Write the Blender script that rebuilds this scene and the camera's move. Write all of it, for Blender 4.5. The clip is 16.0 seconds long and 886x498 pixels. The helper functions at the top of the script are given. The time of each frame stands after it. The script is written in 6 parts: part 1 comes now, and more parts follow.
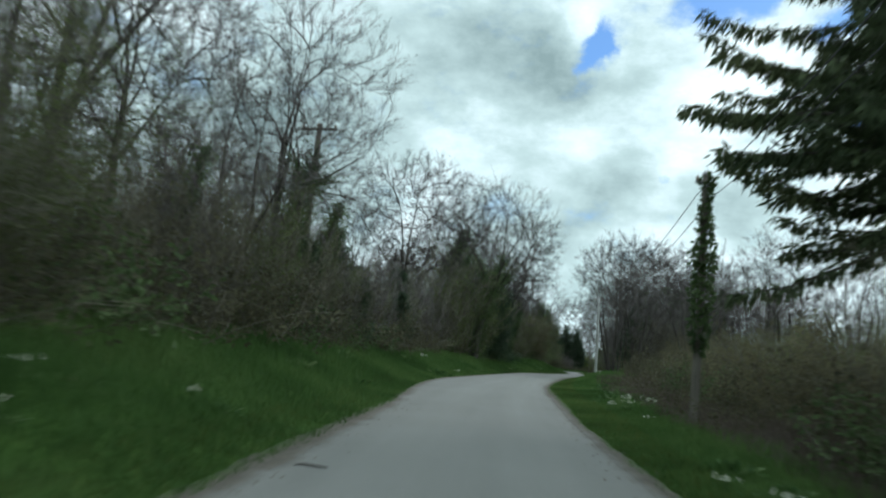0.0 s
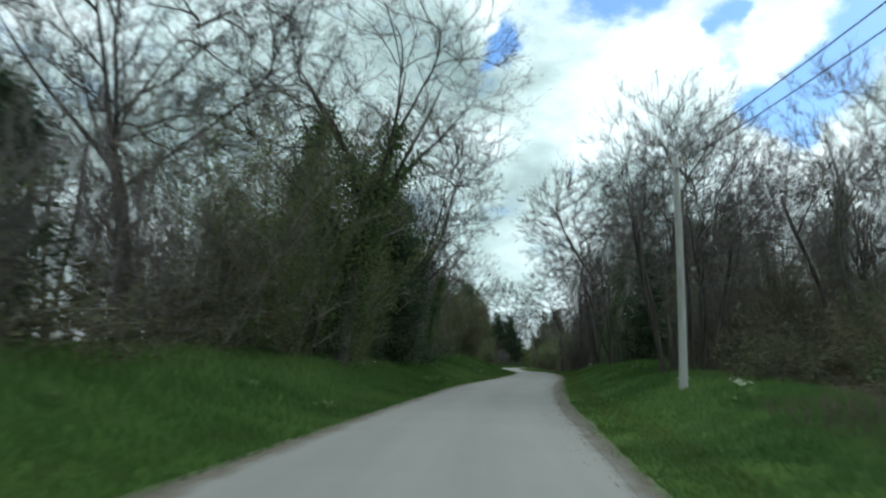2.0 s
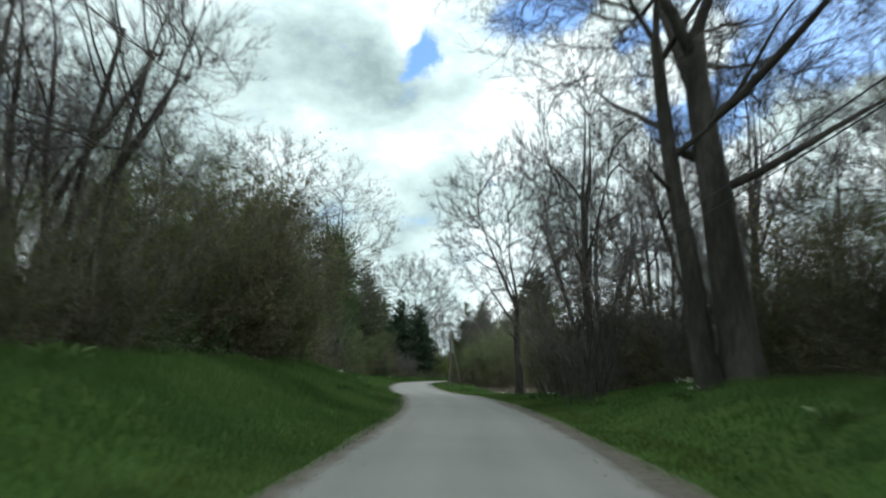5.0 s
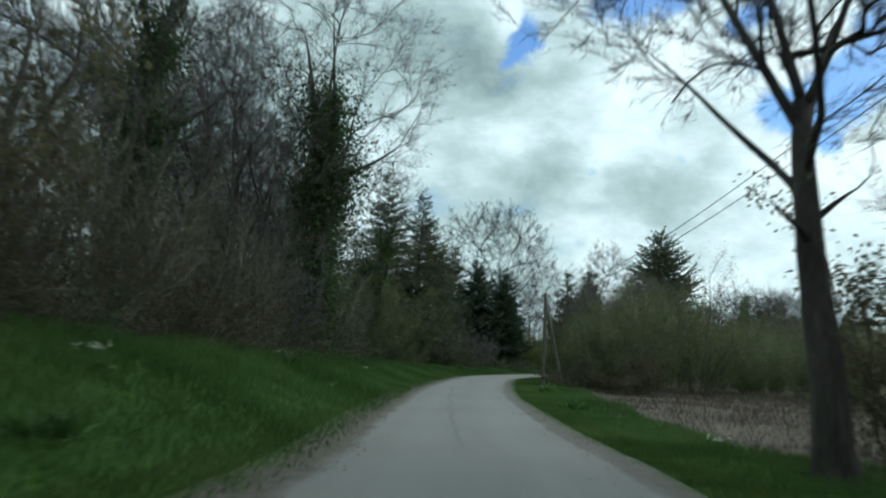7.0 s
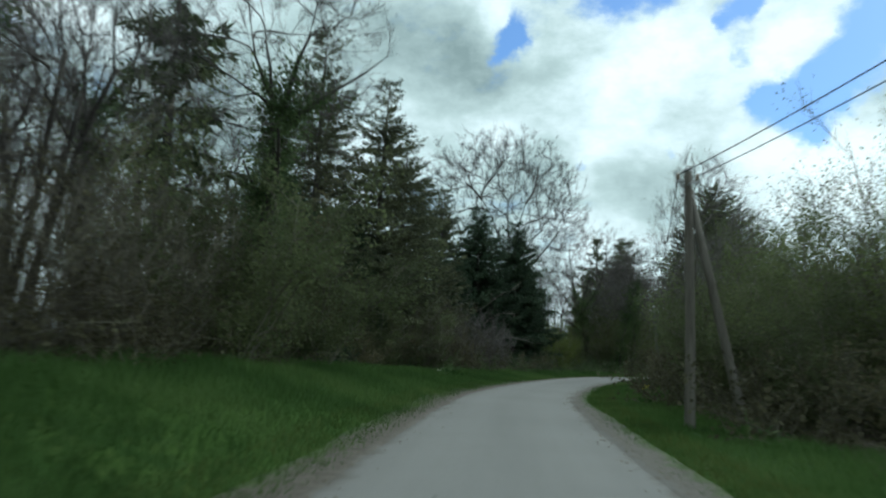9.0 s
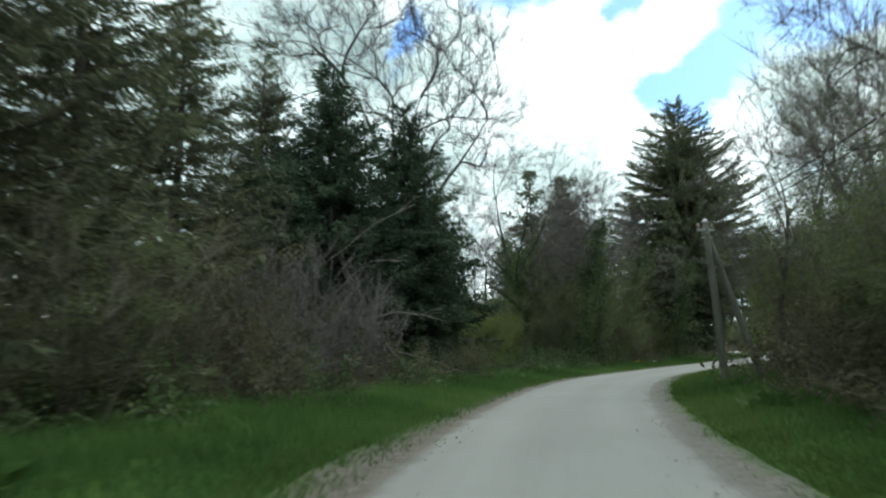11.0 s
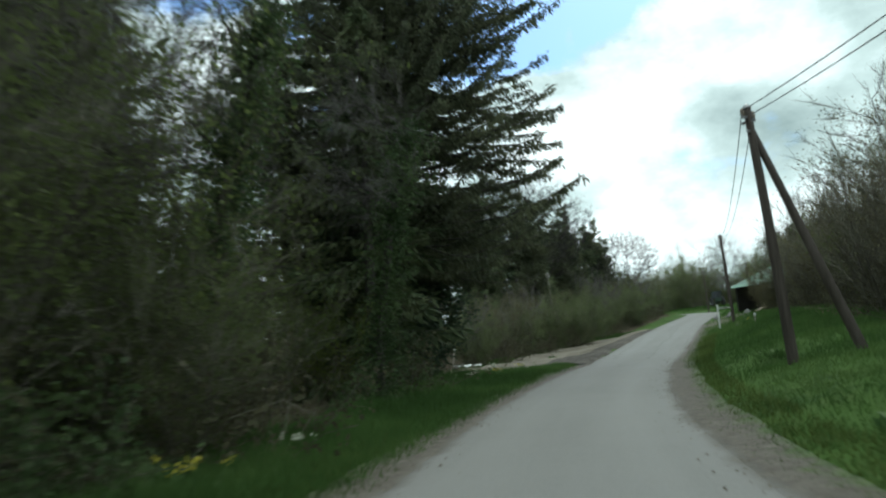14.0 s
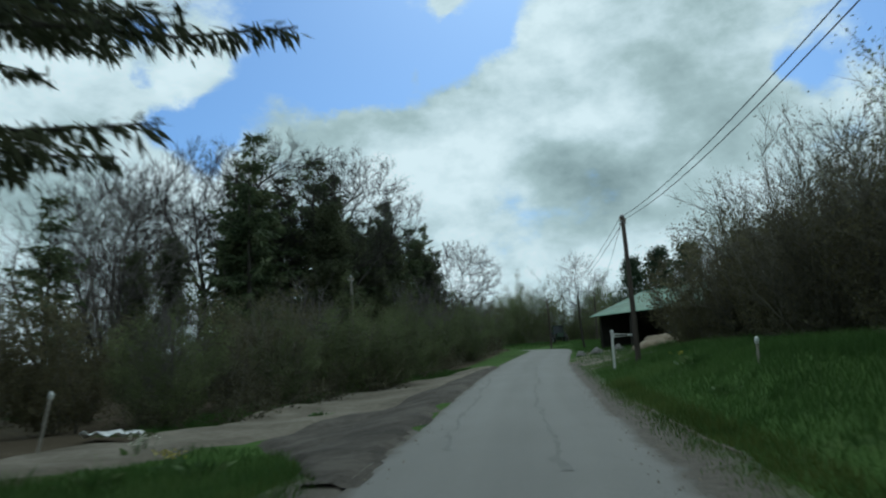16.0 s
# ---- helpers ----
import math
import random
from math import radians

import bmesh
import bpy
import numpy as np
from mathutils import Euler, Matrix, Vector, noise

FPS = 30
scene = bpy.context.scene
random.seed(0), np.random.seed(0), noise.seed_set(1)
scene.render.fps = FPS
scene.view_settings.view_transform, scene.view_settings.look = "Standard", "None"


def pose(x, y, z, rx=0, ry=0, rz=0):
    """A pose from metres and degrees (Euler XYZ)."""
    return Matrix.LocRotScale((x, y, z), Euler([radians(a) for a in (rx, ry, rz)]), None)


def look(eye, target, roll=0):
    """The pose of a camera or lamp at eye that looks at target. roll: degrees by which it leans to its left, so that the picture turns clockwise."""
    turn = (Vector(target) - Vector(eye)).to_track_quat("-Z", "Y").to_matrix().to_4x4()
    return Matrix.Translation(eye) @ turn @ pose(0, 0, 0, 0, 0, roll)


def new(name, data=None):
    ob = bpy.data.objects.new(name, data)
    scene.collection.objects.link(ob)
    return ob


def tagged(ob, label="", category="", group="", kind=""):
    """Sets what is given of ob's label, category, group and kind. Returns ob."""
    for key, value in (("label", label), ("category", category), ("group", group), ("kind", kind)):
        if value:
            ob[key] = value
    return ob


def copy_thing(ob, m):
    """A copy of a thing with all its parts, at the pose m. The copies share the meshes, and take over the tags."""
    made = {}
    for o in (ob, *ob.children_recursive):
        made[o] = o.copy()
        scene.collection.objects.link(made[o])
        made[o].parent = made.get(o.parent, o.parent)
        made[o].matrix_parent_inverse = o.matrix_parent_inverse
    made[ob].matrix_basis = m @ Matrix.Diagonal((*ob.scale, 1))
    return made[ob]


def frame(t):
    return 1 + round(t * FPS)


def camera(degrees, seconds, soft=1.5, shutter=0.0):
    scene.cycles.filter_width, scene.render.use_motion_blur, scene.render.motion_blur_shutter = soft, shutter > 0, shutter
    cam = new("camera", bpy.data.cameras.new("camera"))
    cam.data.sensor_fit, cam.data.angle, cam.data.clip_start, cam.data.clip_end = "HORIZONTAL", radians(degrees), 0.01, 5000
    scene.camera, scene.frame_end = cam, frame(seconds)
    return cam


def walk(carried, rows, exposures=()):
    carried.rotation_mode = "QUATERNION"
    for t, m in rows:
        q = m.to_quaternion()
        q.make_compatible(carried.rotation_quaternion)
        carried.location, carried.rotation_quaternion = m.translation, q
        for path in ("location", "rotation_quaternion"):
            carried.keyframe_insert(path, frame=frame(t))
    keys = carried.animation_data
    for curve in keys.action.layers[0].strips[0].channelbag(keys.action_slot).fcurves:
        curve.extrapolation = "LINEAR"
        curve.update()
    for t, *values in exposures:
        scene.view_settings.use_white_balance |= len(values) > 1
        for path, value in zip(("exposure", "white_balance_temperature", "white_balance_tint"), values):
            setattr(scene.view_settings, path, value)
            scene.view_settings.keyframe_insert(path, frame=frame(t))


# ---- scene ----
cam = camera(62.0, 16.0, 2.1, 0.3)
PATH = [
    (0.0, (0.000, 0.000, 1.008), (-0.000, 9.901, 2.412), 5.93),
    (0.5, (0.552, 8.584, 1.026), (0.551, 18.484, 2.438), 4.72),
    (1.0, (1.320, 17.125, 1.098), (1.475, 27.019, 2.546), 3.99),
    (1.5, (2.402, 25.540, 1.189), (3.058, 35.409, 2.665), 3.47),
    (2.0, (3.833, 33.784, 1.192), (4.946, 43.611, 2.673), 1.64),
    (2.5, (5.182, 41.855, 1.202), (6.614, 51.632, 2.743), 0.78),
    (3.0, (6.744, 49.948, 1.250), (8.381, 59.685, 2.830), 0.74),
    (3.5, (8.636, 58.088, 1.319), (10.497, 67.784, 2.908), 0.71),
    (4.0, (10.769, 66.236, 1.328), (12.910, 75.870, 2.942), 0.44),
    (4.5, (13.005, 74.032, 1.304), (15.286, 83.630, 2.939), 1.11),
    (5.0, (15.332, 82.094, 1.274), (17.520, 91.713, 2.912), 1.21),
    (5.2, (16.193, 85.221, 1.265), (18.298, 94.872, 2.828), 1.77),
    (7.5, (23.349, 117.406, 1.303), (24.127, 127.273, 2.724), 3.07),
    (8.0, (23.995, 123.929, 1.151), (24.806, 133.795, 2.565), 2.86),
    (10.5, (29.339, 155.454, 1.244), (31.184, 165.190, 2.595), 0.00),
    (11.0, (31.151, 161.319, 1.228), (33.425, 170.966, 2.559), -1.38),
    (11.5, (33.187, 166.954, 1.213), (35.977, 176.464, 2.542), -2.70),
    (12.0, (35.600, 172.666, 1.197), (39.211, 181.897, 2.523), -4.43),
    (12.5, (38.325, 178.366, 1.196), (42.582, 187.318, 2.511), -4.36),
    (13.0, (41.688, 183.725, 1.196), (46.591, 192.340, 2.513), -4.12),
    (13.5, (45.359, 188.630, 1.171), (50.852, 196.881, 2.494), -4.04),
    (14.0, (49.306, 193.269, 1.078), (55.414, 201.069, 2.437), -4.65),
    (14.5, (53.217, 197.145, 1.027), (59.925, 204.422, 2.455), -4.50),
    (15.0, (57.351, 200.728, 1.100), (64.525, 207.532, 2.594), -3.42),
    (15.5, (61.526, 203.937, 1.140), (68.987, 210.409, 2.711), -3.55),
    (16.0, (65.493, 206.820, 1.202), (73.181, 212.999, 2.853), -2.57),
]
EXPOSURES = [(0.0, 0.2, 6000, 4.5), (1.5, 0.3, 6050, 4.5), (2.5, 0.42, 6200, 6.5), (3.5, 0.48, 6300, 7.5), (5.0, 0.52, 6350, 8.5), (7.5, -0.05, 5900, 1.5), (8.2, -0.05, 5900, 1.5), (10.5, 0.6, 6300, 5), (11.5, 0.87, 6350, 5), (12.5, 0.85, 6300, 4), (13.5, 0.55, 6300, 4), (14.5, 0.1, 6150, 3), (15.2, -0.3, 5950, 2), (16.0, -0.45, 5800, 2)]
walk(cam, [(t, look(eye, target, roll)) for t, eye, target, roll in PATH], EXPOSURES)

# ---- world, sun, exposure ----
SUN_AZ, SUN_EL = 62.0, 48.0        # degrees to the right of +y, and up


def heading(az, el):
    a, e = radians(az), radians(el)
    return (math.sin(a) * math.cos(e), math.cos(a) * math.cos(e), math.sin(e))


sun_data = bpy.data.lights.new("sun", "SUN")
sun_data.energy, sun_data.angle, sun_data.color = 0.8, radians(24), (1.0, 0.96, 0.9)
sun = new("sun", sun_data)
sun.matrix_world = look(Vector(heading(SUN_AZ, SUN_EL)) * 100, (0, 0, 0))

world = bpy.data.worlds.new("sky")
scene.world = world
world.use_nodes = True
wt = world.node_tree
wt.nodes.clear()


def wnode(kind, **inputs):
    n = wt.nodes.new(kind)
    for k, v in inputs.items():
        n.inputs[k].default_value = v
    return n


def wmath(op, a, b=None, c=None, clamp=False):
    n = wt.nodes.new("ShaderNodeMath")
    n.operation, n.use_clamp = op, clamp
    for i, v in enumerate((a, b, c)):
        if v is None:
            continue
        if isinstance(v, (int, float)):
            n.inputs[i].default_value = v
        else:
            wt.links.new(v, n.inputs[i])
    return n.outputs[0]


sky = wt.nodes.new("ShaderNodeTexSky")
sky.sky_type, sky.sun_disc = "NISHITA", False
sky.sun_elevation, sky.sun_rotation = radians(SUN_EL), radians(SUN_AZ)
coord = wt.nodes.new("ShaderNodeTexCoord")
direction = coord.outputs["Generated"]
parts_xyz = wt.nodes.new("ShaderNodeSeparateXYZ")
wt.links.new(direction, parts_xyz.inputs[0])


def bent(vector, scale, amount, shift):
    """The direction, pushed about by noise, so that edges billow."""
    m = wt.nodes.new("ShaderNodeMapping")
    m.inputs["Location"].default_value = shift
    wt.links.new(vector, m.inputs["Vector"])
    n = wnode("ShaderNodeTexNoise", Scale=scale, Detail=5.0, Roughness=0.6)
    wt.links.new(m.outputs[0], n.inputs["Vector"])
    v = wt.nodes.new("ShaderNodeVectorMath")
    v.operation = "MULTIPLY_ADD"
    v.inputs[1].default_value = (amount,) * 3
    v.inputs[2].default_value = (-amount / 2,) * 3
    wt.links.new(n.outputs["Color"], v.inputs[0])
    a = wt.nodes.new("ShaderNodeVectorMath")
    wt.links.new(vector, a.inputs[0])
    wt.links.new(v.outputs[0], a.inputs[1])
    u = wt.nodes.new("ShaderNodeVectorMath")
    u.operation = "NORMALIZE"
    wt.links.new(a.outputs[0], u.inputs[0])
    return u.outputs[0]


billow = bent(bent(direction, 9.0, 0.045, (0.3, 2.0, 1.0)), 34.0, 0.03, (5.0, 1.0, 0.0))
# cloud deck: the direction, flattened towards the horizon
flat = wt.nodes.new("ShaderNodeMapping")
flat.inputs["Scale"].default_value = (1.0, 1.0, 1.7)
wt.links.new(direction, flat.inputs["Vector"])


def cloud_noise(scale, detail, rough, shift):
    m = wt.nodes.new("ShaderNodeMapping")
    m.inputs["Location"].default_value = shift
    wt.links.new(flat.outputs[0], m.inputs["Vector"])
    n = wnode("ShaderNodeTexNoise", Scale=scale, Detail=detail, Roughness=rough)
    wt.links.new(m.outputs[0], n.inputs["Vector"])
    return n.outputs["Fac"]


def blob(az, el, width):
    """One where the direction is az, el; falling to zero about width degrees off."""
    dot = wt.nodes.new("ShaderNodeVectorMath")
    dot.operation = "DOT_PRODUCT"
    wt.links.new(billow, dot.inputs[0])
    dot.inputs[1].default_value = heading(az, el)
    off = wmath("ARCCOSINE", wmath("MINIMUM", dot.outputs["Value"], 0.99999))
    k = wmath("DIVIDE", off, radians(width))
    return wmath("EXPONENT", wmath("MULTIPLY", wmath("MULTIPLY", k, k), -1.0))


# az, el, width, weight: above zero thickens the clouds, below zero opens blue sky
CLOUDS = [
    (10.6, 23.6, 1.1, -0.47), (11.2, 24.7, 1.2, -0.47), (9.7, 22.4, 0.7, -0.35), (18.8, 27.0, 2.0, -0.47), (22.7, 27.2, 2.0, -0.47), (27.1, 24.6, 1.1, -0.47), (28.1, 21.8, 1.0, -0.39),
    (29.3, 18.8, 1.2, -0.47), (31.7, 18.4, 2.0, -0.47), (33.8, 19.3, 2.0, -0.47), (35.8, 21.0, 2.0, -0.47), (33.0, 16.0, 1.0, -0.39), (23.5, 15.7, 0.8, -0.39), (16.4, 14.8, 0.6, -0.31),
    (29.2, 25.4, 1.0, -0.47), (39.2, 23.1, 1.8, -0.47), (41.2, 21.6, 1.8, -0.47), (42.9, 20.9, 1.2, -0.39), (45.1, 22.1, 2.2, -0.47), (48.0, 22.4, 2.0, -0.39), (51.2, 23.7, 2.0, -0.47),
    (53.9, 23.7, 1.8, -0.39), (56.7, 25.2, 1.6, -0.39), (45.8, 26.6, 5.0, -0.47), (38.6, 26.6, 4.0, -0.47), (52.7, 26.0, 2.6, -0.39), (57.0, 27.4, 2.0, -0.39), (79.7, 20.0, 2.0, -0.47),
    (77.7, 20.4, 1.0, -0.31), (40.0, 42.0, 12.0, -0.23), (84.5, 22.0, 3.0, -0.39),
    (9.1, 25.4, 1.0, 0.4), (25.2, 25.2, 1.4, 0.4), (32.4, 23.8, 2.0, 0.6), (26.0, 20.5, 2.5, 0.3), (20.2, 18.8, 5.0, 0.4), (30.1, 14.3, 2.0, 0.4), (35.3, 16.0, 1.2, 0.3),
    (46.7, 18.2, 2.2, 0.5), (43.9, 18.5, 1.2, 0.4), (50.1, 14.7, 4.0, 0.4), (56.6, 21.6, 1.4, 0.5), (52.8, 20.2, 1.6, 0.4), (59.8, 18.7, 4.0, 0.4), (52.4, 28.0, 1.1, 0.6),
    (49.6, 22.8, 0.7, 0.4), (60.5, 23.4, 2.2, 0.4), (66.4, 24.4, 4.0, 0.4), (72.1, 17.9, 4.0, 0.4),
]
# az, el, width, weight of the clouds' grey bellies
BELLIES = [(-0.9, 22.7, 7.0, 0.34), (8.2, 20.3, 2.6, 0.3), (2.9, 22.7, 4.0, 0.2), (12.4, 13.0, 2.6, 0.25), (21.5, 12.5, 2.0, 0.25), (6.3, 22.3, 2.2, 0.2), (13.8, 15.5, 2.2, 0.25),
           (59.5, 15.9, 2.5, 0.18), (54.3, 11.7, 1.5, 0.2), (62.0, 14.6, 3.0, 0.15), (70.5, 22.6, 4.0, 0.22), (65.4, 13.0, 2.0, 0.12), (-14.0, 18.0, 8.0, 0.25)]
big = cloud_noise(3.2, 8.0, 0.6, (3.1, 1.7, 0.4))
curl = cloud_noise(13.0, 6.0, 0.62, (1.9, 5.2, 0.7))
cover = wmath("MULTIPLY_ADD", big, 0.5, 0.34)
cover = wmath("MULTIPLY_ADD", wmath("SUBTRACT", curl, 0.5), 0.75, cover)
for az, el, width, weight in CLOUDS:
    cover = wmath("MULTIPLY_ADD", blob(az, el, width), weight, cover)
low_sky = wmath("MULTIPLY", wmath("SUBTRACT", 0.2, parts_xyz.outputs[2]), 1.5)
cover = wmath("ADD", cover, wmath("MAXIMUM", low_sky, 0.0))
mask = wt.nodes.new("ShaderNodeMapRange")
mask.interpolation_type = "SMOOTHSTEP"
mask.inputs["From Min"].default_value, mask.inputs["From Max"].default_value = 0.2, 0.58
wt.links.new(cover, mask.inputs["Value"])
# shade of the clouds: white tops, grey-green bellies
fine = cloud_noise(4.6, 8.0, 0.58, (7.3, 0.2, 2.9))
shade = wmath("MULTIPLY_ADD", fine, 1.7, -0.18)
shade = wmath("MULTIPLY_ADD", wmath("SUBTRACT", curl, 0.5), 0.5, shade)
for az, el, width, weight in ((20.5, 23.0, 4.5, 0.25), (9.2, 25.8, 1.6, 0.2), (31.2, 23.0, 2.0, 0.2), (57.0, 20.0, 4.0, 0.2), (48.0, 17.0, 3.0, 0.2)):
    shade = wmath("MULTIPLY_ADD", blob(az, el, width), weight, shade)
for az, el, width, weight in BELLIES:
    shade = wmath("MULTIPLY_ADD", blob(az, el, width), -weight, shade)
ramp = wt.nodes.new("ShaderNodeValToRGB")
ramp.color_ramp.elements[0].position, ramp.color_ramp.elements[0].color = 0.1, (0.28, 0.37, 0.37, 1)
ramp.color_ramp.elements[1].position, ramp.color_ramp.elements[1].color = 0.9, (1.02, 1.13, 1.13, 1)
ramp.color_ramp.elements.new(0.5).color = (0.56, 0.69, 0.68, 1)
ramp.color_ramp.elements.new(0.68).color = (0.77, 0.9, 0.91, 1)
wt.links.new(shade, ramp.inputs["Fac"])
blue = wt.nodes.new("ShaderNodeMixRGB")
blue.blend_type = "MULTIPLY"
blue.inputs["Fac"].default_value = 1.0
blue.inputs["Color2"].default_value = (0.082, 0.112, 0.143, 1)
wt.links.new(sky.outputs[0], blue.inputs["Color1"])
mix = wt.nodes.new("ShaderNodeMixRGB")
wt.links.new(mask.outputs[0], mix.inputs["Fac"])
wt.links.new(blue.outputs[0], mix.inputs["Color1"])
wt.links.new(ramp.outputs[0], mix.inputs["Color2"])
back = wt.nodes.new("ShaderNodeBackground")
back.inputs["Strength"].default_value = 1.0
wt.links.new(mix.outputs[0], back.inputs["Color"])
out = wt.nodes.new("ShaderNodeOutputWorld")
wt.links.new(back.outputs[0], out.inputs["Surface"])


# ---- materials ----
def material(name, colours, scale=3.0, rough=0.85, bump=0.0, bump_scale=40.0, metal=0.0, fine=0.5, stretch=(1, 1, 1),
             vary=0.0, sheen=0.0, thin=0.0):
    """Noise over colours at two scales, with fine relief. vary: how much pieces differ. thin: light let through leaves."""
    m = bpy.data.materials.new(name)
    m.use_nodes = True
    t = m.node_tree
    bsdf = t.nodes["Principled BSDF"]
    bsdf.inputs["Roughness"].default_value = rough
    bsdf.inputs["Metallic"].default_value = metal
    bsdf.inputs["Specular IOR Level"].default_value = 0.25
    tc = t.nodes.new("ShaderNodeTexCoord")
    mp = t.nodes.new("ShaderNodeMapping")
    mp.inputs["Scale"].default_value = stretch
    t.links.new(tc.outputs["Object"], mp.inputs[0])
    n1 = t.nodes.new("ShaderNodeTexNoise")
    n1.inputs["Scale"].default_value, n1.inputs["Detail"].default_value = scale, 4
    n2 = t.nodes.new("ShaderNodeTexNoise")
    n2.inputs["Scale"].default_value, n2.inputs["Detail"].default_value = scale * 9, 6
    for n in (n1, n2):
        t.links.new(mp.outputs[0], n.inputs["Vector"])
    add = t.nodes.new("ShaderNodeMath")
    add.operation = "MULTIPLY_ADD"
    add.inputs[1].default_value = fine
    t.links.new(n2.outputs[0], add.inputs[0])
    sub = t.nodes.new("ShaderNodeMath")
    sub.operation = "MULTIPLY_ADD"
    sub.inputs[1].default_value, sub.inputs[2].default_value = 1.0 + fine * 0.2, -fine * 0.6
    t.links.new(n1.outputs[0], sub.inputs[0])
    t.links.new(sub.outputs[0], add.inputs[2])
    fac = add.outputs[0]
    if vary:
        geo = t.nodes.new("ShaderNodeNewGeometry")
        info = t.nodes.new("ShaderNodeObjectInfo")
        v1 = t.nodes.new("ShaderNodeMath")
        v1.operation = "ADD"
        t.links.new(geo.outputs["Random Per Island"], v1.inputs[0])
        t.links.new(info.outputs["Random"], v1.inputs[1])
        v2 = t.nodes.new("ShaderNodeMath")
        v2.operation = "MULTIPLY_ADD"
        v2.inputs[1].default_value, v2.inputs[2].default_value = vary, -vary
        t.links.new(v1.outputs[0], v2.inputs[0])
        v3 = t.nodes.new("ShaderNodeMath")
        v3.operation = "ADD"
        t.links.new(v2.outputs[0], v3.inputs[0])
        t.links.new(fac, v3.inputs[1])
        fac = v3.outputs[0]
    r = t.nodes.new("ShaderNodeValToRGB")
    e = r.color_ramp.elements
    span = np.linspace(0.3, 0.7, len(colours))
    e[0].position, e[0].color = span[0], (*colours[0], 1)
    e[1].position, e[1].color = span[-1], (*colours[-1], 1)
    for p, c in zip(span[1:-1], colours[1:-1]):
        e.new(p).color = (*c, 1)
    t.links.new(fac, r.inputs[0])
    t.links.new(r.outputs[0], bsdf.inputs["Base Color"])
    if bump:
        nb = t.nodes.new("ShaderNodeTexNoise")
        nb.inputs["Scale"].default_value, nb.inputs["Detail"].default_value = bump_scale, 5
        t.links.new(mp.outputs[0], nb.inputs["Vector"])
        b = t.nodes.new("ShaderNodeBump")
        b.inputs["Strength"].default_value, b.inputs["Distance"].default_value = bump, 0.02
        t.links.new(nb.outputs[0], b.inputs["Height"])
        t.links.new(b.outputs[0], bsdf.inputs["Normal"])
    if thin:
        bsdf.inputs["Specular IOR Level"].default_value = 0.1
        tr = t.nodes.new("ShaderNodeBsdfTranslucent")
        t.links.new(r.outputs[0], tr.inputs["Color"])
        mx = t.nodes.new("ShaderNodeMixShader")
        mx.inputs[0].default_value = thin
        t.links.new(bsdf.outputs[0], mx.inputs[1])
        t.links.new(tr.outputs[0], mx.inputs[2])
        t.links.new(mx.outputs[0], t.nodes["Material Output"].inputs["Surface"])
    return m


BARK = material("bark", [(0.0316, 0.0287, 0.0244), (0.0604, 0.0532, 0.0460), (0.1006, 0.0920, 0.0791)], 1.5, 0.9, 0.7, 14, stretch=(1, 1, 0.25))
TWIG = material("twig", [(0.0748, 0.0660, 0.0627), (0.1254, 0.1122, 0.1067), (0.1705, 0.1551, 0.1463)], 0.6, 0.85, vary=0.1)
OAK_TWIG = material("oak_twig", [(0.03, 0.027, 0.02475), (0.0495, 0.045, 0.04125), (0.07125, 0.06525, 0.06)], 0.6, 0.85, vary=0.1)
BRUSH_STEM = material("brush_stem", [(0.0656, 0.0604, 0.0465), (0.1280, 0.1177, 0.0895), (0.2049, 0.1900, 0.1478)], 0.8, 0.85, vary=0.1)
PALE_STEM = material("pale_stem", [(0.2, 0.18, 0.15), (0.34, 0.31, 0.27), (0.42, 0.39, 0.35)], 2.0, 0.8)
BRUSH_LEAF = material("brush_leaf", [(0.0851, 0.0794, 0.0463), (0.1413, 0.1306, 0.0760), (0.2043, 0.1917, 0.1091)], 0.5, 0.7, vary=0.1, thin=0.5)
OLIVE_LEAF = material("olive_leaf", [(0.0696, 0.0904, 0.0347), (0.1217, 0.1530, 0.0540), (0.1827, 0.2225, 0.0782)], 0.5, 0.65, vary=0.1, thin=0.5)
SPRING_LEAF = material("spring_leaf", [(0.099, 0.132, 0.0275), (0.165, 0.209, 0.044), (0.231, 0.275, 0.066)], 0.5, 0.6, vary=0.1, thin=0.5)
IVY_LEAF = material("ivy_leaf", [(0.0489, 0.0776, 0.0331), (0.0834, 0.1250, 0.0503), (0.1323, 0.1840, 0.0776)], 0.7, 0.6, vary=0.14, thin=0.35)
HOLLY_LEAF = material("evergreen_leaf", [(0.0319, 0.0502, 0.0319), (0.0502, 0.0775, 0.0455), (0.0866, 0.1186, 0.0684)], 0.7, 0.75, vary=0.12, thin=0.3)
DULL_LEAF = material("dull_leaf", [(0.0760, 0.0928, 0.0465), (0.1267, 0.1520, 0.0718), (0.1901, 0.2195, 0.1014)], 0.5, 0.65, vary=0.1, thin=0.5)
SPRUCE_GREEN = material("spruce_green", [(0.0557, 0.0653, 0.0396), (0.0928, 0.1052, 0.0587), (0.1459, 0.1572, 0.0874)], 0.5, 0.6, vary=0.12, thin=0.3)
NEEDLE = material("needle", [(0.0479, 0.0667, 0.0351), (0.0829, 0.1088, 0.0527), (0.1382, 0.1544, 0.0790)], 0.6, 0.6, vary=0.12, thin=0.2)
BRAMBLE = material("bramble", [(0.0567, 0.0554, 0.0338), (0.0985, 0.0945, 0.0567), (0.1512, 0.1458, 0.0891)], 0.8, 0.8, vary=0.1, thin=0.45)
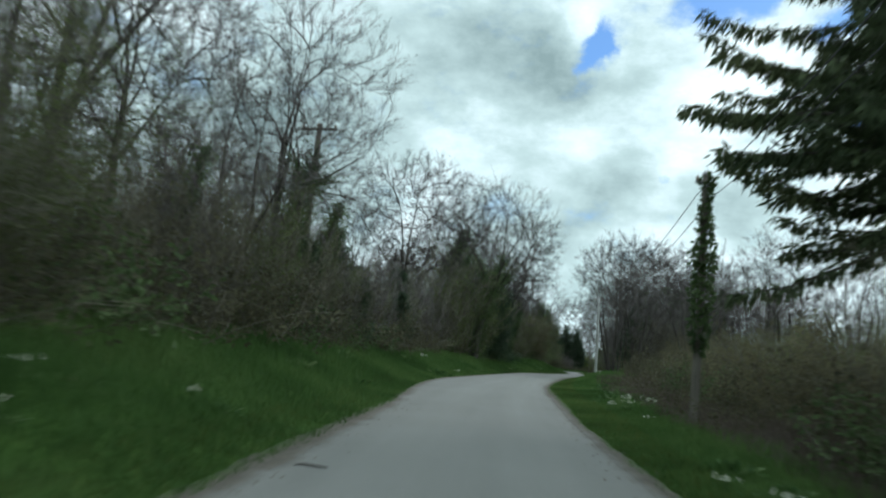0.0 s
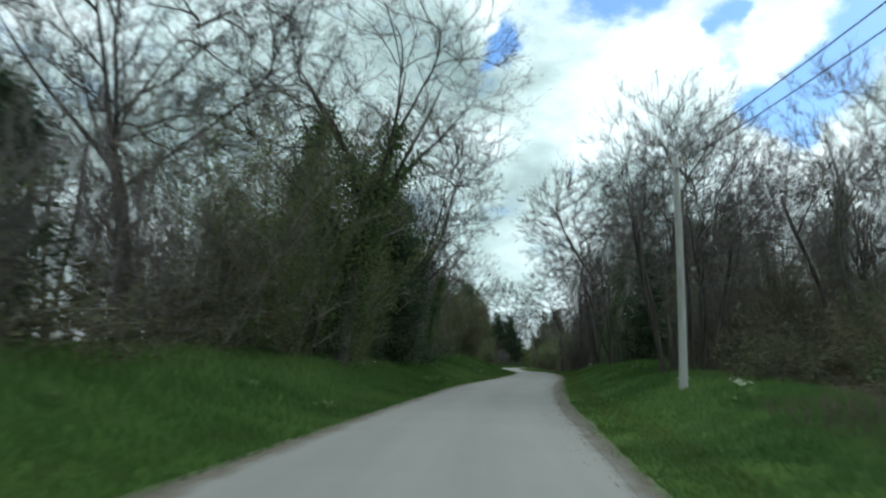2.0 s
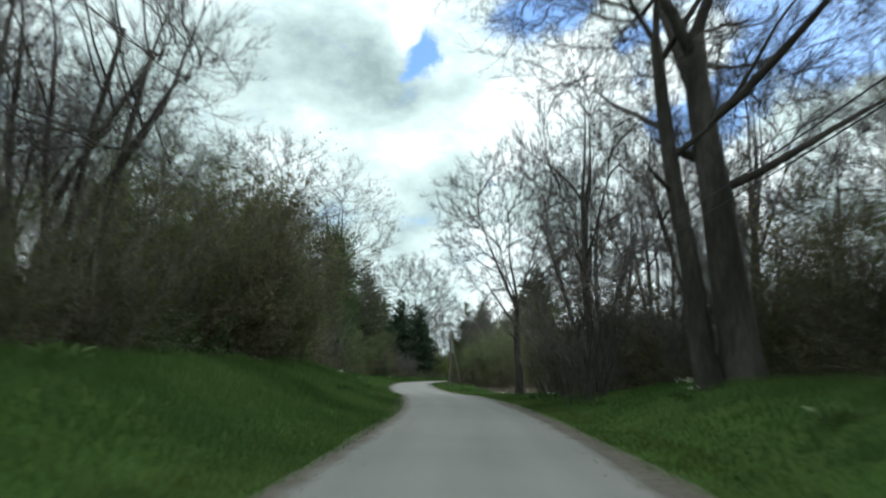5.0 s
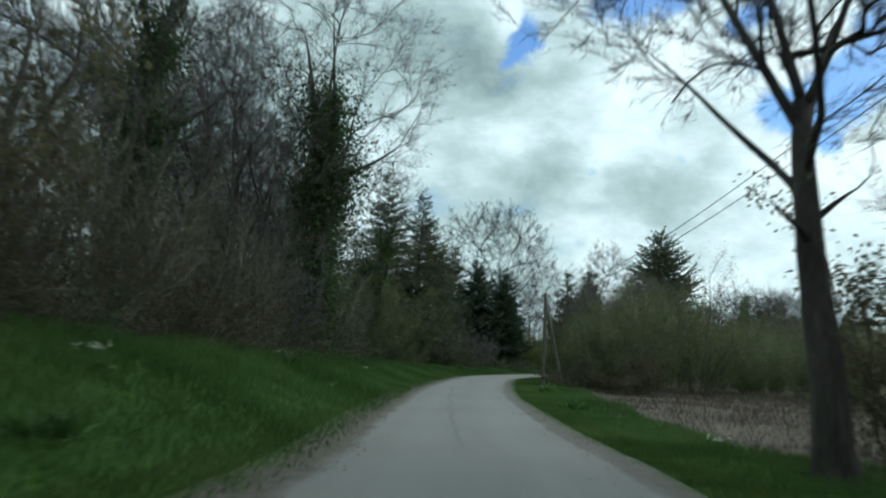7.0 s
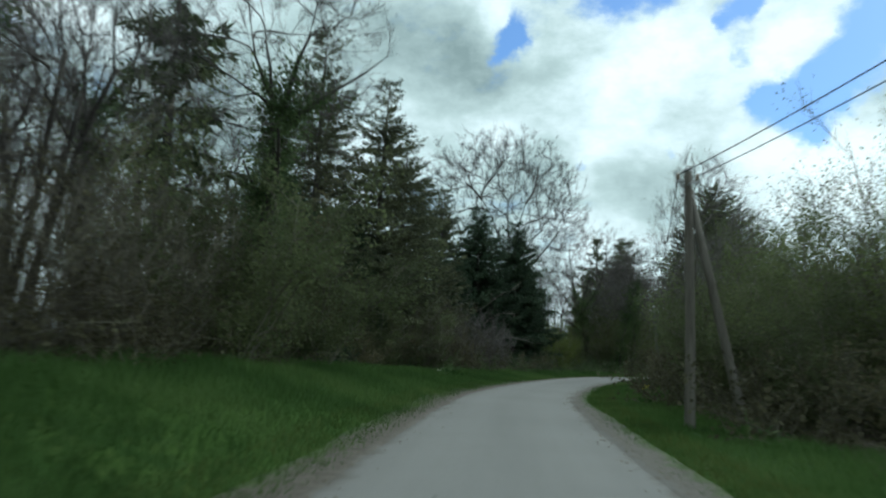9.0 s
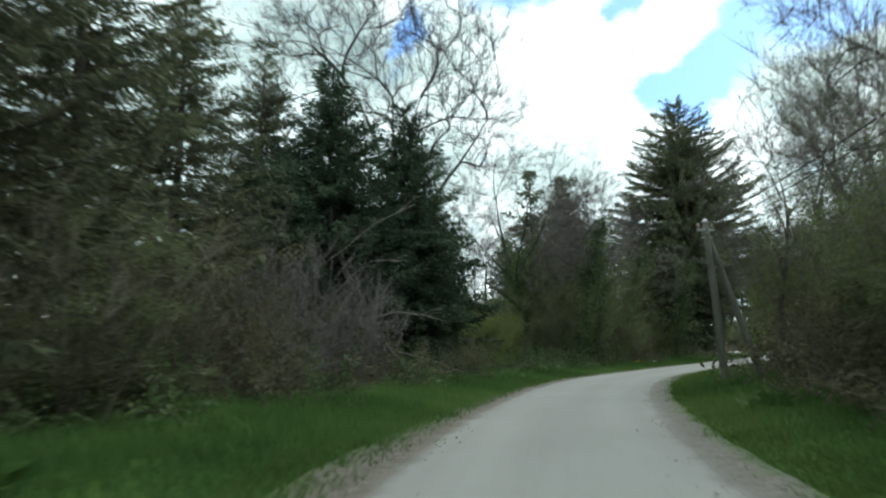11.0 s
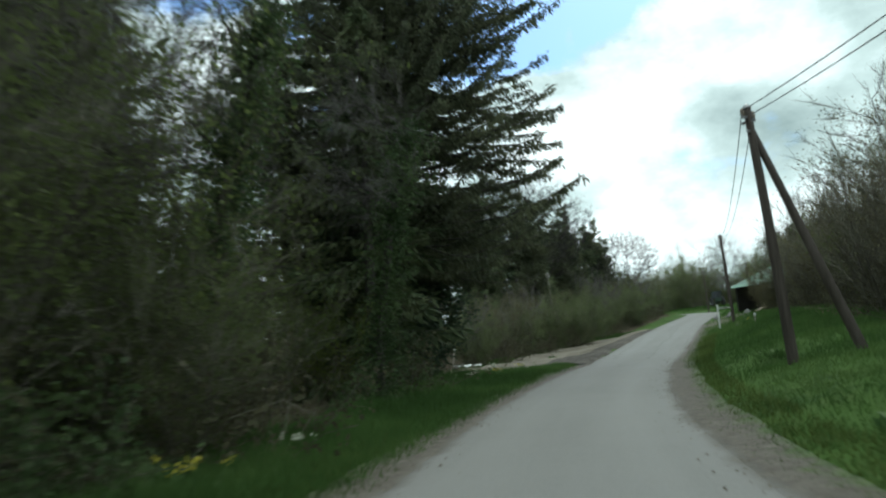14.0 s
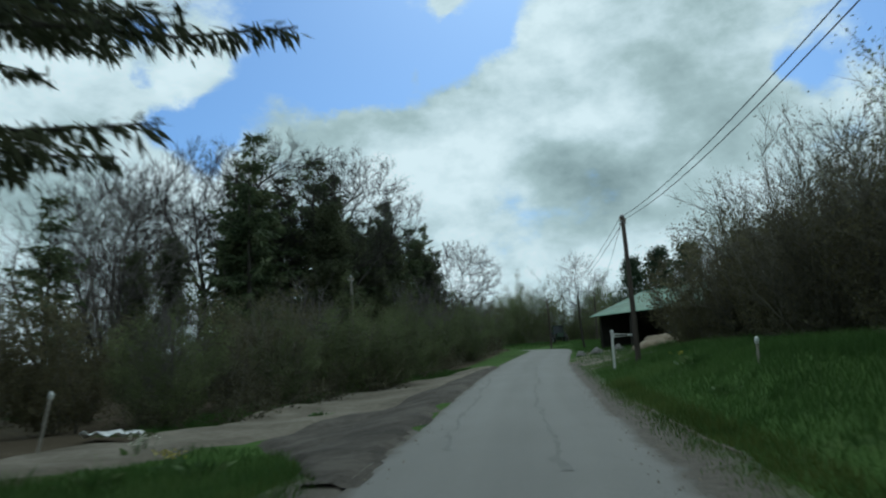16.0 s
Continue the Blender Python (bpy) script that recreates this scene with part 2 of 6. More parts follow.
GRASS = material("grass_blade", [(0.0504, 0.0988, 0.0268), (0.0750, 0.1403, 0.0389), (0.1164, 0.1854, 0.0577)], 0.25, 0.7, vary=0.05, thin=0.35)
SHORT_GRASS = material("short_grass", [(0.0713, 0.1012, 0.0276), (0.1012, 0.1380, 0.0379), (0.1357, 0.1702, 0.0529)], 0.25, 0.7, vary=0.05, thin=0.35)
DRY = material("dry_grass", [(0.08, 0.064, 0.052), (0.125, 0.103, 0.084), (0.18, 0.152, 0.125)], 0.4, 0.8, vary=0.2, thin=0.3)
WEED = material("weed_leaf", [(0.05, 0.1, 0.03), (0.09, 0.16, 0.05), (0.16, 0.22, 0.09)], 1.0, 0.55, vary=0.25, thin=0.3)
FLOWER = material("flower", [(0.62, 0.62, 0.5), (0.75, 0.75, 0.64)], 3, 0.6)
YELLOW = material("yellow_flower", [(0.6, 0.5, 0.05), (0.75, 0.65, 0.1)], 3, 0.6)
SOIL = ((0.075, 0.064, 0.049), (0.115, 0.1, 0.08), (0.16, 0.142, 0.117))
PALE_GRIT = ((0.11, 0.099, 0.082), (0.142, 0.13, 0.11), (0.175, 0.162, 0.14))


def lane_material(name, soil, tracks=True):
    """Worn asphalt that gives way to soil at its edge and to turf beyond, by the strip's own offsets, all broken up by noise.
    off: metres beyond the asphalt's edge; lat: metres from the lane's middle; run: metres along it; rim: 1 at the outer rim."""
    m = bpy.data.materials.new(name)
    m.use_nodes = True
    t = m.node_tree
    bsdf = t.nodes["Principled BSDF"]
    bsdf.inputs["Roughness"].default_value, bsdf.inputs["Specular IOR Level"].default_value = 0.88, 0.25
    tc = t.nodes.new("ShaderNodeTexCoord")

    def noisy(scale, detail=5.0, vector=None):
        n = t.nodes.new("ShaderNodeTexNoise")
        n.inputs["Scale"].default_value, n.inputs["Detail"].default_value = scale, detail
        t.links.new(vector or tc.outputs["Object"], n.inputs["Vector"])
        return n.outputs[0]

    def attr(key):
        n = t.nodes.new("ShaderNodeAttribute")
        n.attribute_name = key
        return n.outputs["Fac"]

    def calc(op, a, b, c=None):
        n = t.nodes.new("ShaderNodeMath")
        n.operation = op
        for i, v in enumerate((a, b, c)):
            if isinstance(v, (int, float)):
                n.inputs[i].default_value = v
            elif v is not None:
                t.links.new(v, n.inputs[i])
        return n.outputs[0]

    def ramp_of(fac, colours, a=0.3, b=0.7):
        r = t.nodes.new("ShaderNodeValToRGB")
        e = r.color_ramp.elements
        span = np.linspace(a, b, len(colours))
        e[0].position, e[0].color = span[0], (*colours[0], 1)
        e[1].position, e[1].color = span[-1], (*colours[-1], 1)
        for p, c in zip(span[1:-1], colours[1:-1]):
            e.new(p).color = (*c, 1)
        t.links.new(fac, r.inputs[0])
        return r.outputs[0]

    def step(value, a, b):
        n = t.nodes.new("ShaderNodeMapRange")
        n.interpolation_type = "SMOOTHSTEP"
        n.inputs["From Min"].default_value, n.inputs["From Max"].default_value = a, b
        t.links.new(value, n.inputs["Value"])
        return n.outputs[0]

    def blend(fac, a, b):
        n = t.nodes.new("ShaderNodeMixRGB")
        for i, v in enumerate((fac, a, b)):
            t.links.new(v, n.inputs[i])
        return n.outputs[0]

    off, lat, run, rim = attr("off"), attr("lat"), attr("run"), attr("rim")
    lane = t.nodes.new("ShaderNodeCombineXYZ")
    t.links.new(calc("MULTIPLY", run, 0.11), lane.inputs[0])
    t.links.new(calc("MULTIPLY", lat, 2.2), lane.inputs[1])
    streak, patch, stone, grain = noisy(1.0, 4, lane.outputs[0]), noisy(0.35), noisy(55.0, 3), noisy(7.0)
    wear = calc("MULTIPLY_ADD", streak, 0.3, calc("MULTIPLY_ADD", patch, 0.35, calc("MULTIPLY_ADD", stone, 0.35, 0.03)))
    if tracks:
        for at in (-0.8, 0.75):
            d = calc("DIVIDE", calc("SUBTRACT", lat, at), 0.42)
            bump = calc("EXPONENT", calc("MULTIPLY", calc("MULTIPLY", d, d), -1.0), 0.0)
            wear = calc("MULTIPLY_ADD", bump, 0.1, wear)
    asphalt = ramp_of(wear, [(0.19, 0.185, 0.172), (0.226, 0.221, 0.206), (0.262, 0.256, 0.24)], 0.32, 0.78)
    ground = ramp_of(calc("MULTIPLY_ADD", stone, 0.4, calc("MULTIPLY_ADD", grain, 0.8, -0.1)), list(soil), 0.3, 0.75)
    turf = ramp_of(calc("MULTIPLY_ADD", stone, 0.4, grain), [(0.036, 0.06, 0.018), (0.06, 0.1, 0.026), (0.09, 0.125, 0.042)], 0.5, 0.9)
    rough_edge = calc("MULTIPLY_ADD", noisy(1.1), 0.42, calc("MULTIPLY_ADD", grain, 0.22, calc("ADD", off, -0.32)))
    colour = blend(step(rough_edge, -0.2, 0.1), asphalt, ground)
    green = calc("MULTIPLY_ADD", noisy(2.3), 0.8, calc("MULTIPLY_ADD", grain, 0.4, calc("ADD", rim, -0.6)))
    colour = blend(step(green, 0.55, 0.95), colour, turf)
    t.links.new(colour, bsdf.inputs["Base Color"])
    b = t.nodes.new("ShaderNodeBump")
    b.inputs["Strength"].default_value, b.inputs["Distance"].default_value = 0.5, 0.015
    t.links.new(calc("ADD", stone, grain), b.inputs["Height"])
    t.links.new(b.outputs[0], bsdf.inputs["Normal"])
    return m


ASPHALT = lane_material("asphalt", SOIL)
SHOULDER = lane_material("shoulder_soil", SOIL, False)
SHOULDER_PALE = lane_material("shoulder_grit", PALE_GRIT, False)
CRACK = material("crack_seal", [(0.18, 0.176, 0.165), (0.215, 0.21, 0.196)], 3, 0.85, 0.4, 90)
MUD = material("mud", [(0.045, 0.038, 0.03), (0.072, 0.062, 0.05), (0.11, 0.096, 0.078)], 0.9, 0.95, 0.7, 50, fine=0.7)
TRACK = material("track_gravel", [(0.115, 0.098, 0.073), (0.165, 0.144, 0.11), (0.215, 0.19, 0.15)], 0.7, 0.95, 0.8, 60, fine=0.6)
POLE_WOOD = material("pole_wood", [(0.09, 0.08, 0.065), (0.15, 0.135, 0.115), (0.2, 0.185, 0.16)], 3, 0.85, 0.5, 30, stretch=(1, 1, 0.1))
POLE_PALE = material("pole_pale", [(0.27, 0.27, 0.25), (0.36, 0.36, 0.34), (0.42, 0.42, 0.4)], 2, 0.8, 0.4, 30, stretch=(1, 1, 0.15))
POLE_GREY = material("pole_grey", [(0.08, 0.082, 0.066), (0.118, 0.12, 0.1), (0.15, 0.152, 0.13)], 3, 0.85, 0.5, 30, stretch=(1, 1, 0.1))
POLE_DARK = material("pole_dark", [(0.05, 0.04, 0.034), (0.08, 0.065, 0.055), (0.11, 0.09, 0.08)], 3, 0.85, 0.5, 30, stretch=(1, 1, 0.1))
CABLE = material("cable", [(0.02, 0.02, 0.022), (0.03, 0.03, 0.032)], 3, 0.6)
STEEL = material("steel", [(0.25, 0.25, 0.25), (0.4, 0.4, 0.4)], 4, 0.45, metal=0.8)
GLASSY = material("insulator", [(0.2, 0.16, 0.12), (0.3, 0.25, 0.2)], 4, 0.25)
ROOF_GREEN = material("roof_sheet", [(0.03, 0.11, 0.06), (0.045, 0.15, 0.085), (0.06, 0.18, 0.11)], 0.8, 0.55, 0.2, 20)
SHEET_GREY = material("wall_sheet", [(0.26, 0.28, 0.3), (0.34, 0.36, 0.38), (0.4, 0.42, 0.44)], 0.8, 0.6, 0.2, 20)
# near-black: shade inside the barn put into colour; also black lettering and exhaust
DARK_IN = material("inside_shade_black", [(0.03, 0.028, 0.025), (0.05, 0.045, 0.04)], 2, 0.9, 0.3, 20)
SAND = material("sand", [(0.1612, 0.124, 0.0806), (0.2232, 0.1798, 0.124), (0.2604, 0.217, 0.1612)], 1.5, 0.95, 0.6, 40)
STONE = material("stone", [(0.12, 0.114, 0.105), (0.192, 0.186, 0.174), (0.252, 0.246, 0.234)], 2.5, 0.9, 0.7, 25)
WHITE = material("white_paint", [(0.6, 0.6, 0.58), (0.78, 0.78, 0.76)], 4, 0.6, 0.15, 40)
TARP = material("white_sheet", [(0.5, 0.51, 0.5), (0.68, 0.69, 0.68), (0.76, 0.77, 0.77)], 1.6, 0.55, 0.4, 12)
RUBBER = material("rubber", [(0.02, 0.02, 0.02), (0.035, 0.034, 0.033)], 6, 0.9, 0.4, 40)
TRACTOR = material("tractor_paint", [(0.03, 0.05, 0.035), (0.05, 0.08, 0.055)], 3, 0.5)
GLASS = material("cab_glass", [(0.03, 0.035, 0.04), (0.05, 0.055, 0.06)], 2, 0.08)


def ground_material():
    """Grass, leaf litter and dry meadow, by the sheet's own zone attributes, broken up by noise."""
    m = bpy.data.materials.new("ground")
    m.use_nodes = True
    t = m.node_tree
    bsdf = t.nodes["Principled BSDF"]
    bsdf.inputs["Roughness"].default_value = 0.95
    bsdf.inputs["Specular IOR Level"].default_value = 0.1
    tc = t.nodes.new("ShaderNodeTexCoord")

    def noisy(scale, detail=5.0):
        n = t.nodes.new("ShaderNodeTexNoise")
        n.inputs["Scale"].default_value, n.inputs["Detail"].default_value = scale, detail
        t.links.new(tc.outputs["Object"], n.inputs["Vector"])
        return n.outputs[0]

    def ramp_of(fac, colours, a=0.3, b=0.7):
        r = t.nodes.new("ShaderNodeValToRGB")
        e = r.color_ramp.elements
        span = np.linspace(a, b, len(colours))
        e[0].position, e[0].color = span[0], (*colours[0], 1)
        e[1].position, e[1].color = span[-1], (*colours[-1], 1)
        for p, c in zip(span[1:-1], colours[1:-1]):
            e.new(p).color = (*c, 1)
        t.links.new(fac, r.inputs[0])
        return r.outputs[0]

    def sum_of(a, b, k):
        n = t.nodes.new("ShaderNodeMath")
        n.operation = "MULTIPLY_ADD"
        n.inputs[1].default_value = k
        t.links.new(b, n.inputs[0])
        t.links.new(a, n.inputs[2])
        return n.outputs[0]

    broad, mid, tiny = noisy(0.18), noisy(1.3), noisy(14.0)
    blend = sum_of(sum_of(broad, mid, 0.6), tiny, 0.5)
    grass = ramp_of(blend, [(0.02, 0.045, 0.009), (0.034, 0.075, 0.014), (0.054, 0.105, 0.02), (0.085, 0.12, 0.032)], 0.7, 1.4)
    litter = ramp_of(blend, [(0.035, 0.028, 0.018), (0.07, 0.055, 0.036), (0.11, 0.09, 0.06)], 0.7, 1.4)
    dry = ramp_of(blend, [(0.075, 0.062, 0.048), (0.125, 0.105, 0.083), (0.18, 0.152, 0.122)], 0.7, 1.4)
    colour = grass
    for zone, other in (("litter", litter), ("meadow", dry)):
        at = t.nodes.new("ShaderNodeAttribute")
        at.attribute_name = zone
        edge = t.nodes.new("ShaderNodeMapRange")
        edge.inputs["From Min"].default_value, edge.inputs["From Max"].default_value = 0.75, 1.15
        t.links.new(sum_of(at.outputs["Fac"], mid, 0.9), edge.inputs["Value"])
        mx = t.nodes.new("ShaderNodeMixRGB")
        t.links.new(edge.outputs[0], mx.inputs[0])
        t.links.new(colour, mx.inputs[1])
        t.links.new(other, mx.inputs[2])
        colour = mx.outputs[0]
    t.links.new(colour, bsdf.inputs["Base Color"])
    b = t.nodes.new("ShaderNodeBump")
    b.inputs["Strength"].default_value, b.inputs["Distance"].default_value = 0.8, 0.06
    t.links.new(tiny, b.inputs["Height"])
    t.links.new(b.outputs[0], bsdf.inputs["Normal"])
    return m


GROUND = ground_material()

# ---- the lane: centre line, heights ----
LANE = [(-4.5, -75, -.2), (-2.2, -40, -.2), (-1.0, -18, -.19), (0.05, 0, -.19), (0.62, 8.6, -.17), (1.35, 17.1, -.1), (2.4, 25.5, -.01),
        (3.9, 33.8, 0), (5.25, 41.9, 0), (6.8, 50, .04), (8.7, 58.1, .1), (10.85, 66.2, .11), (13.1, 74, .09), (15.5, 82.1, .07),
        (20.5, 101.1, .08), (23.45, 117.4, .05), (24.4, 126.5, -.06), (26.25, 140, -.02), (28.9, 153.1, .03), (31.2, 161.3, .03),
        (35.7, 172.65, 0), (41.75, 183.7, 0), (49.35, 193.3, -.1), (57.35, 200.75, -.1), (65.5, 206.9, 0), (74.5, 212.8, .15),
        (84, 219, .55), (100.2, 228.8, 1.45), (118, 238.6, 2.45), (132, 247.5, 3.05), (144, 260, 3.5), (152, 282, 4), (158, 312, 4.6), (164, 360, 5.5)]


def smooth_line(points, step=0.5):
    """A Catmull-Rom line through the points, at even steps."""
    p = np.array(points, float)
    p = np.vstack([2 * p[0] - p[1], p, 2 * p[-1] - p[-2]])
    rows = []
    for i in range(1, len(p) - 2):
        n = max(4, int(np.linalg.norm(p[i + 1] - p[i]) / step * 2))
        for u in np.linspace(0, 1, n, endpoint=False):
            rows.append(0.5 * (2 * p[i] + (p[i + 1] - p[i - 1]) * u + (2 * p[i - 1] - 5 * p[i] + 4 * p[i + 1] - p[i + 2]) * u * u
                               + (3 * p[i] - p[i - 1] - 3 * p[i + 1] + p[i + 2]) * u ** 3))
    rows = np.array(rows + [p[-2]])
    s = np.r_[0, np.cumsum(np.hypot(*np.diff(rows[:, :2], axis=0).T))]
    even = np.arange(0, s[-1], step)
    return np.stack([np.interp(even, s, rows[:, k]) for k in range(rows.shape[1])], 1), even


LINE, RUN = smooth_line(LANE)
RUN = RUN - RUN[np.argmin(np.hypot(LINE[:, 0], LINE[:, 1]))]        # metres along the lane, 0 where the walk begins
TANGENT = np.gradient(LINE[:, :2], axis=0)
TANGENT /= np.linalg.norm(TANGENT, axis=1)[:, None]
# from the centre line to the asphalt's edges, along the lane
EDGE_L = ((-80, 1.8), (5, 1.85), (16, 1.85), (23, 2.36), (32, 2.82), (38, 2.7), (47, 2.36), (56, 2.08), (72, 2.02), (84, 2.1), (95, 1.95), (135, 1.65), (165, 1.52), (190, 1.6), (203, 1.5), (232, 1.75), (400, 1.75))
EDGE_R = ((-80, 1.9), (5, 1.82), (20, 1.86), (25, 1.72), (33, 1.34), (40, 1.44), (48, 1.68), (65, 1.74), (78, 1.72), (95, 1.78), (105, 1.78), (128, 1.82), (140, 1.6), (160, 1.45), (180, 1.68), (192, 1.68), (212, 1.55), (230, 1.6), (245, 2.0), (400, 1.9))


def beside(s, lat):
    """The place s metres along the lane and lat metres to its right."""
    x, y = np.interp(s, RUN, LINE[:, 0]), np.interp(s, RUN, LINE[:, 1])
    tx, ty = np.interp(s, RUN, TANGENT[:, 0]), np.interp(s, RUN, TANGENT[:, 1])
    return x + ty * lat, y - tx * lat


def lane_of(x, y):
    """Metres along the lane, to its right, and its height there, for arrays of places."""
    x, y = np.atleast_1d(x).astype(float), np.atleast_1d(y).astype(float)
    s, lat, z = np.zeros(len(x)), np.zeros(len(x)), np.zeros(len(x))
    coarse = LINE[::2]
    for a in range(0, len(x), 20000):
        q = np.stack([x[a:a + 20000], y[a:a + 20000]], 1)
        d2 = (q[:, :1] - coarse[:, 0]) ** 2 + (q[:, 1:] - coarse[:, 1]) ** 2
        i = d2.argmin(1) * 2
        e = q - LINE[i, :2]
        along = (e * TANGENT[i]).sum(1)
        lat[a:a + 20000] = e[:, 0] * TANGENT[i, 1] - e[:, 1] * TANGENT[i, 0]
        s[a:a + 20000] = RUN[i] + np.clip(along, -1, 1)
        z[a:a + 20000] = np.interp(s[a:a + 20000], RUN, LINE[:, 2])
    return s, lat, z


# height of the banks above the lane, along it: left and right
BANK_L = ((-80, 0.9), (0, 0.9), (35, 1.0), (50, 1.1), (66, 0.8), (80, 0.8), (90, 1.2), (120, 1.35), (135, 1.1), (150, 0.7), (170, 0.25), (185, 0.1), (215, 0.0), (228, -0.08), (236, -0.3), (244, -0.42), (256, -0.4), (270, -0.15), (300, 0.3))
BANK_R = ((-80, 0.0), (10, 0.0), (36, 0.2), (48, 0.7), (62, 0.85), (72, 1.2), (100, 1.1), (116, 0.2), (130, -0.15), (160, -0.1), (175, 0.25), (186, 0.4), (205, 0.35), (222, 0.7),
          (240, 1.1), (256, 0.8), (262, 0.25), (285, 0.2), (320, 0.8))
# metres from the asphalt to the bank's top
REACH_L = ((-80, 4), (0, 4), (60, 4.5), (70, 5.5), (120, 5), (150, 4), (200, 2.2), (320, 3))
REACH_R = ((-80, 4), (38, 4), (48, 2.5), (58, 3.2), (75, 4), (110, 4), (170, 4), (215, 4), (245, 4.5), (320, 4))


def table(s, rows):
    return np.interp(s, [r[0] for r in rows], [r[1] for r in rows])


def ground_z(x, y):
    s, lat, z = lane_of(x, y)
    left = lat < 0
    edge = np.where(left, table(s, EDGE_L), table(s, EDGE_R))
    d = np.maximum(np.abs(lat) - edge - 0.25, 0)
    reach = np.where(left, table(s, REACH_L), table(s, REACH_R))
    top = np.where(left, table(s, BANK_L), table(s, BANK_R))
    u = np.clip(d / reach, 0, 1)
    h = top * u * u * (3 - 2 * u)
    bumps = (np.sin(x * 0.9 + 1.3 * np.sin(y * 0.31)) * np.sin(y * 0.8 + np.sin(x * 0.43)) * 0.09
             + np.sin(x * 2.7 + y * 1.1) * np.sin(y * 2.3 - x * 0.7) * 0.03) * np.clip(d / 2, 0, 1)
    under = np.where(np.abs(lat) < edge + 0.1, -0.05, 0.0)
    away = np.clip((np.abs(lat) - 40) / 60, 0, 1)
    away = away * away * (3 - 2 * away)
    swell = 5.0 * (1 + np.sin(x * 0.006 + 1.0) * np.cos(y * 0.005)) * np.clip((np.abs(lat) - 70) / 250, 0, 1)
    return (z + h + bumps) * (1 - away) + away * 0.8 + under + swell


def height(x, y):
    return float(ground_z(np.array([x]), np.array([y]))[0])


# ---- mesh helpers ----
def mesh_from(name, verts, faces, mat, smooth=True):
    me = bpy.data.meshes.new(name)
    me.from_pydata(np.asarray(verts).tolist(), [], faces if isinstance(faces, list) else faces.tolist())
    me.materials.append(mat)
    if smooth:
        me.polygons.foreach_set("use_smooth", np.ones(len(me.polygons), bool))
    me.update()
    return me


def part(name, me, parent, label=""):
    ob = new(name, me)
    ob.parent = parent
    return tagged(ob, label)


def bm_part(name, bm, mat, parent, label="", smooth=False):
    me = bpy.data.meshes.new(name)
    bm.to_mesh(me)
    bm.free()
    me.materials.append(mat)
    if smooth:
        me.polygons.foreach_set("use_smooth", np.ones(len(me.polygons), bool))
    return part(name, me, parent, label)


def box_into(bm, size, at=(0, 0, 0), turn=None, bevel=0.0):
    made = bmesh.ops.create_cube(bm, size=1.0)["verts"]
    bmesh.ops.scale(bm, vec=size, verts=made)
    if turn is not None:
        bmesh.ops.rotate(bm, matrix=turn, verts=made)
    bmesh.ops.translate(bm, vec=at, verts=made)
    if bevel:
        edges = list({e for v in made for e in v.link_edges})
        bmesh.ops.bevel(bm, geom=edges, offset=bevel, segments=2, affect="EDGES")
    return bm


class Tubes:
    """Many tapered tubes gathered into one mesh."""

    def __init__(self):
        self.v, self.f, self.n = [], [], 0

    def add(self, pts, radii, sides):
        pts = np.asarray(pts, float)
        k = len(pts)
        d = np.gradient(pts, axis=0)
        d /= np.linalg.norm(d, axis=1)[:, None] + 1e-9
        ref = np.where(np.abs(d[:, 2:3]) > 0.9, [[1.0, 0, 0]], [[0, 0, 1.0]])
        a = np.cross(d, ref)
        a /= np.linalg.norm(a, axis=1)[:, None] + 1e-9
        b = np.cross(d, a)
        ang = np.arange(sides) * 2 * np.pi / sides
        ring = pts[:, None] + np.asarray(radii)[:, None, None] * (np.cos(ang)[None, :, None] * a[:, None] + np.sin(ang)[None, :, None] * b[:, None])
        self.v.append(ring.reshape(-1, 3))
        o = self.n
        for i in range(k - 1):
            for j in range(sides):
                j2 = (j + 1) % sides
                self.f.append((o + i * sides + j, o + i * sides + j2, o + (i + 1) * sides + j2, o + (i + 1) * sides + j))
        self.f.append(tuple(o + (k - 1) * sides + j for j in range(sides)))
        self.n += k * sides

    def spikes(self, starts, ends, width):
        """Thin three-sided cones."""
        starts, ends = np.asarray(starts), np.asarray(ends)
        d = ends - starts
        d /= np.linalg.norm(d, axis=1)[:, None] + 1e-9
        a = np.cross(d, np.array([0.31, 0.52, 0.79]))
        a /= np.linalg.norm(a, axis=1)[:, None] + 1e-9
        b = np.cross(d, a)
        w = np.broadcast_to(np.asarray(width, float), (len(starts),))[:, None]
        quad = np.stack([starts + a * w, starts - 0.5 * a * w + 0.87 * b * w, starts - 0.5 * a * w - 0.87 * b * w, ends], 1)
        self.v.append(quad.reshape(-1, 3))
        base = self.n + 4 * np.arange(len(starts))
        for i, j in ((0, 1), (1, 2), (2, 0)):
            self.f += np.stack([base + i, base + j, base + 3], 1).tolist()
        self.n += 4 * len(starts)

    def blades(self, starts, ends, width):
        """The finest twigs: one thin tapering face each."""
        starts, ends = np.asarray(starts), np.asarray(ends)
        d = ends - starts
        a = np.cross(d, np.random.default_rng(len(starts)).normal(size=d.shape))
        a *= width / (np.linalg.norm(a, axis=1)[:, None] + 1e-9)
        self.v.append(np.stack([starts + a, starts - a, ends], 1).reshape(-1, 3))
        self.f += (self.n + 3 * np.arange(len(starts))[:, None] + np.arange(3)).tolist()
        self.n += 3 * len(starts)

    def mesh(self, name, mat):
        return mesh_from(name, np.concatenate(self.v), self.f, mat)


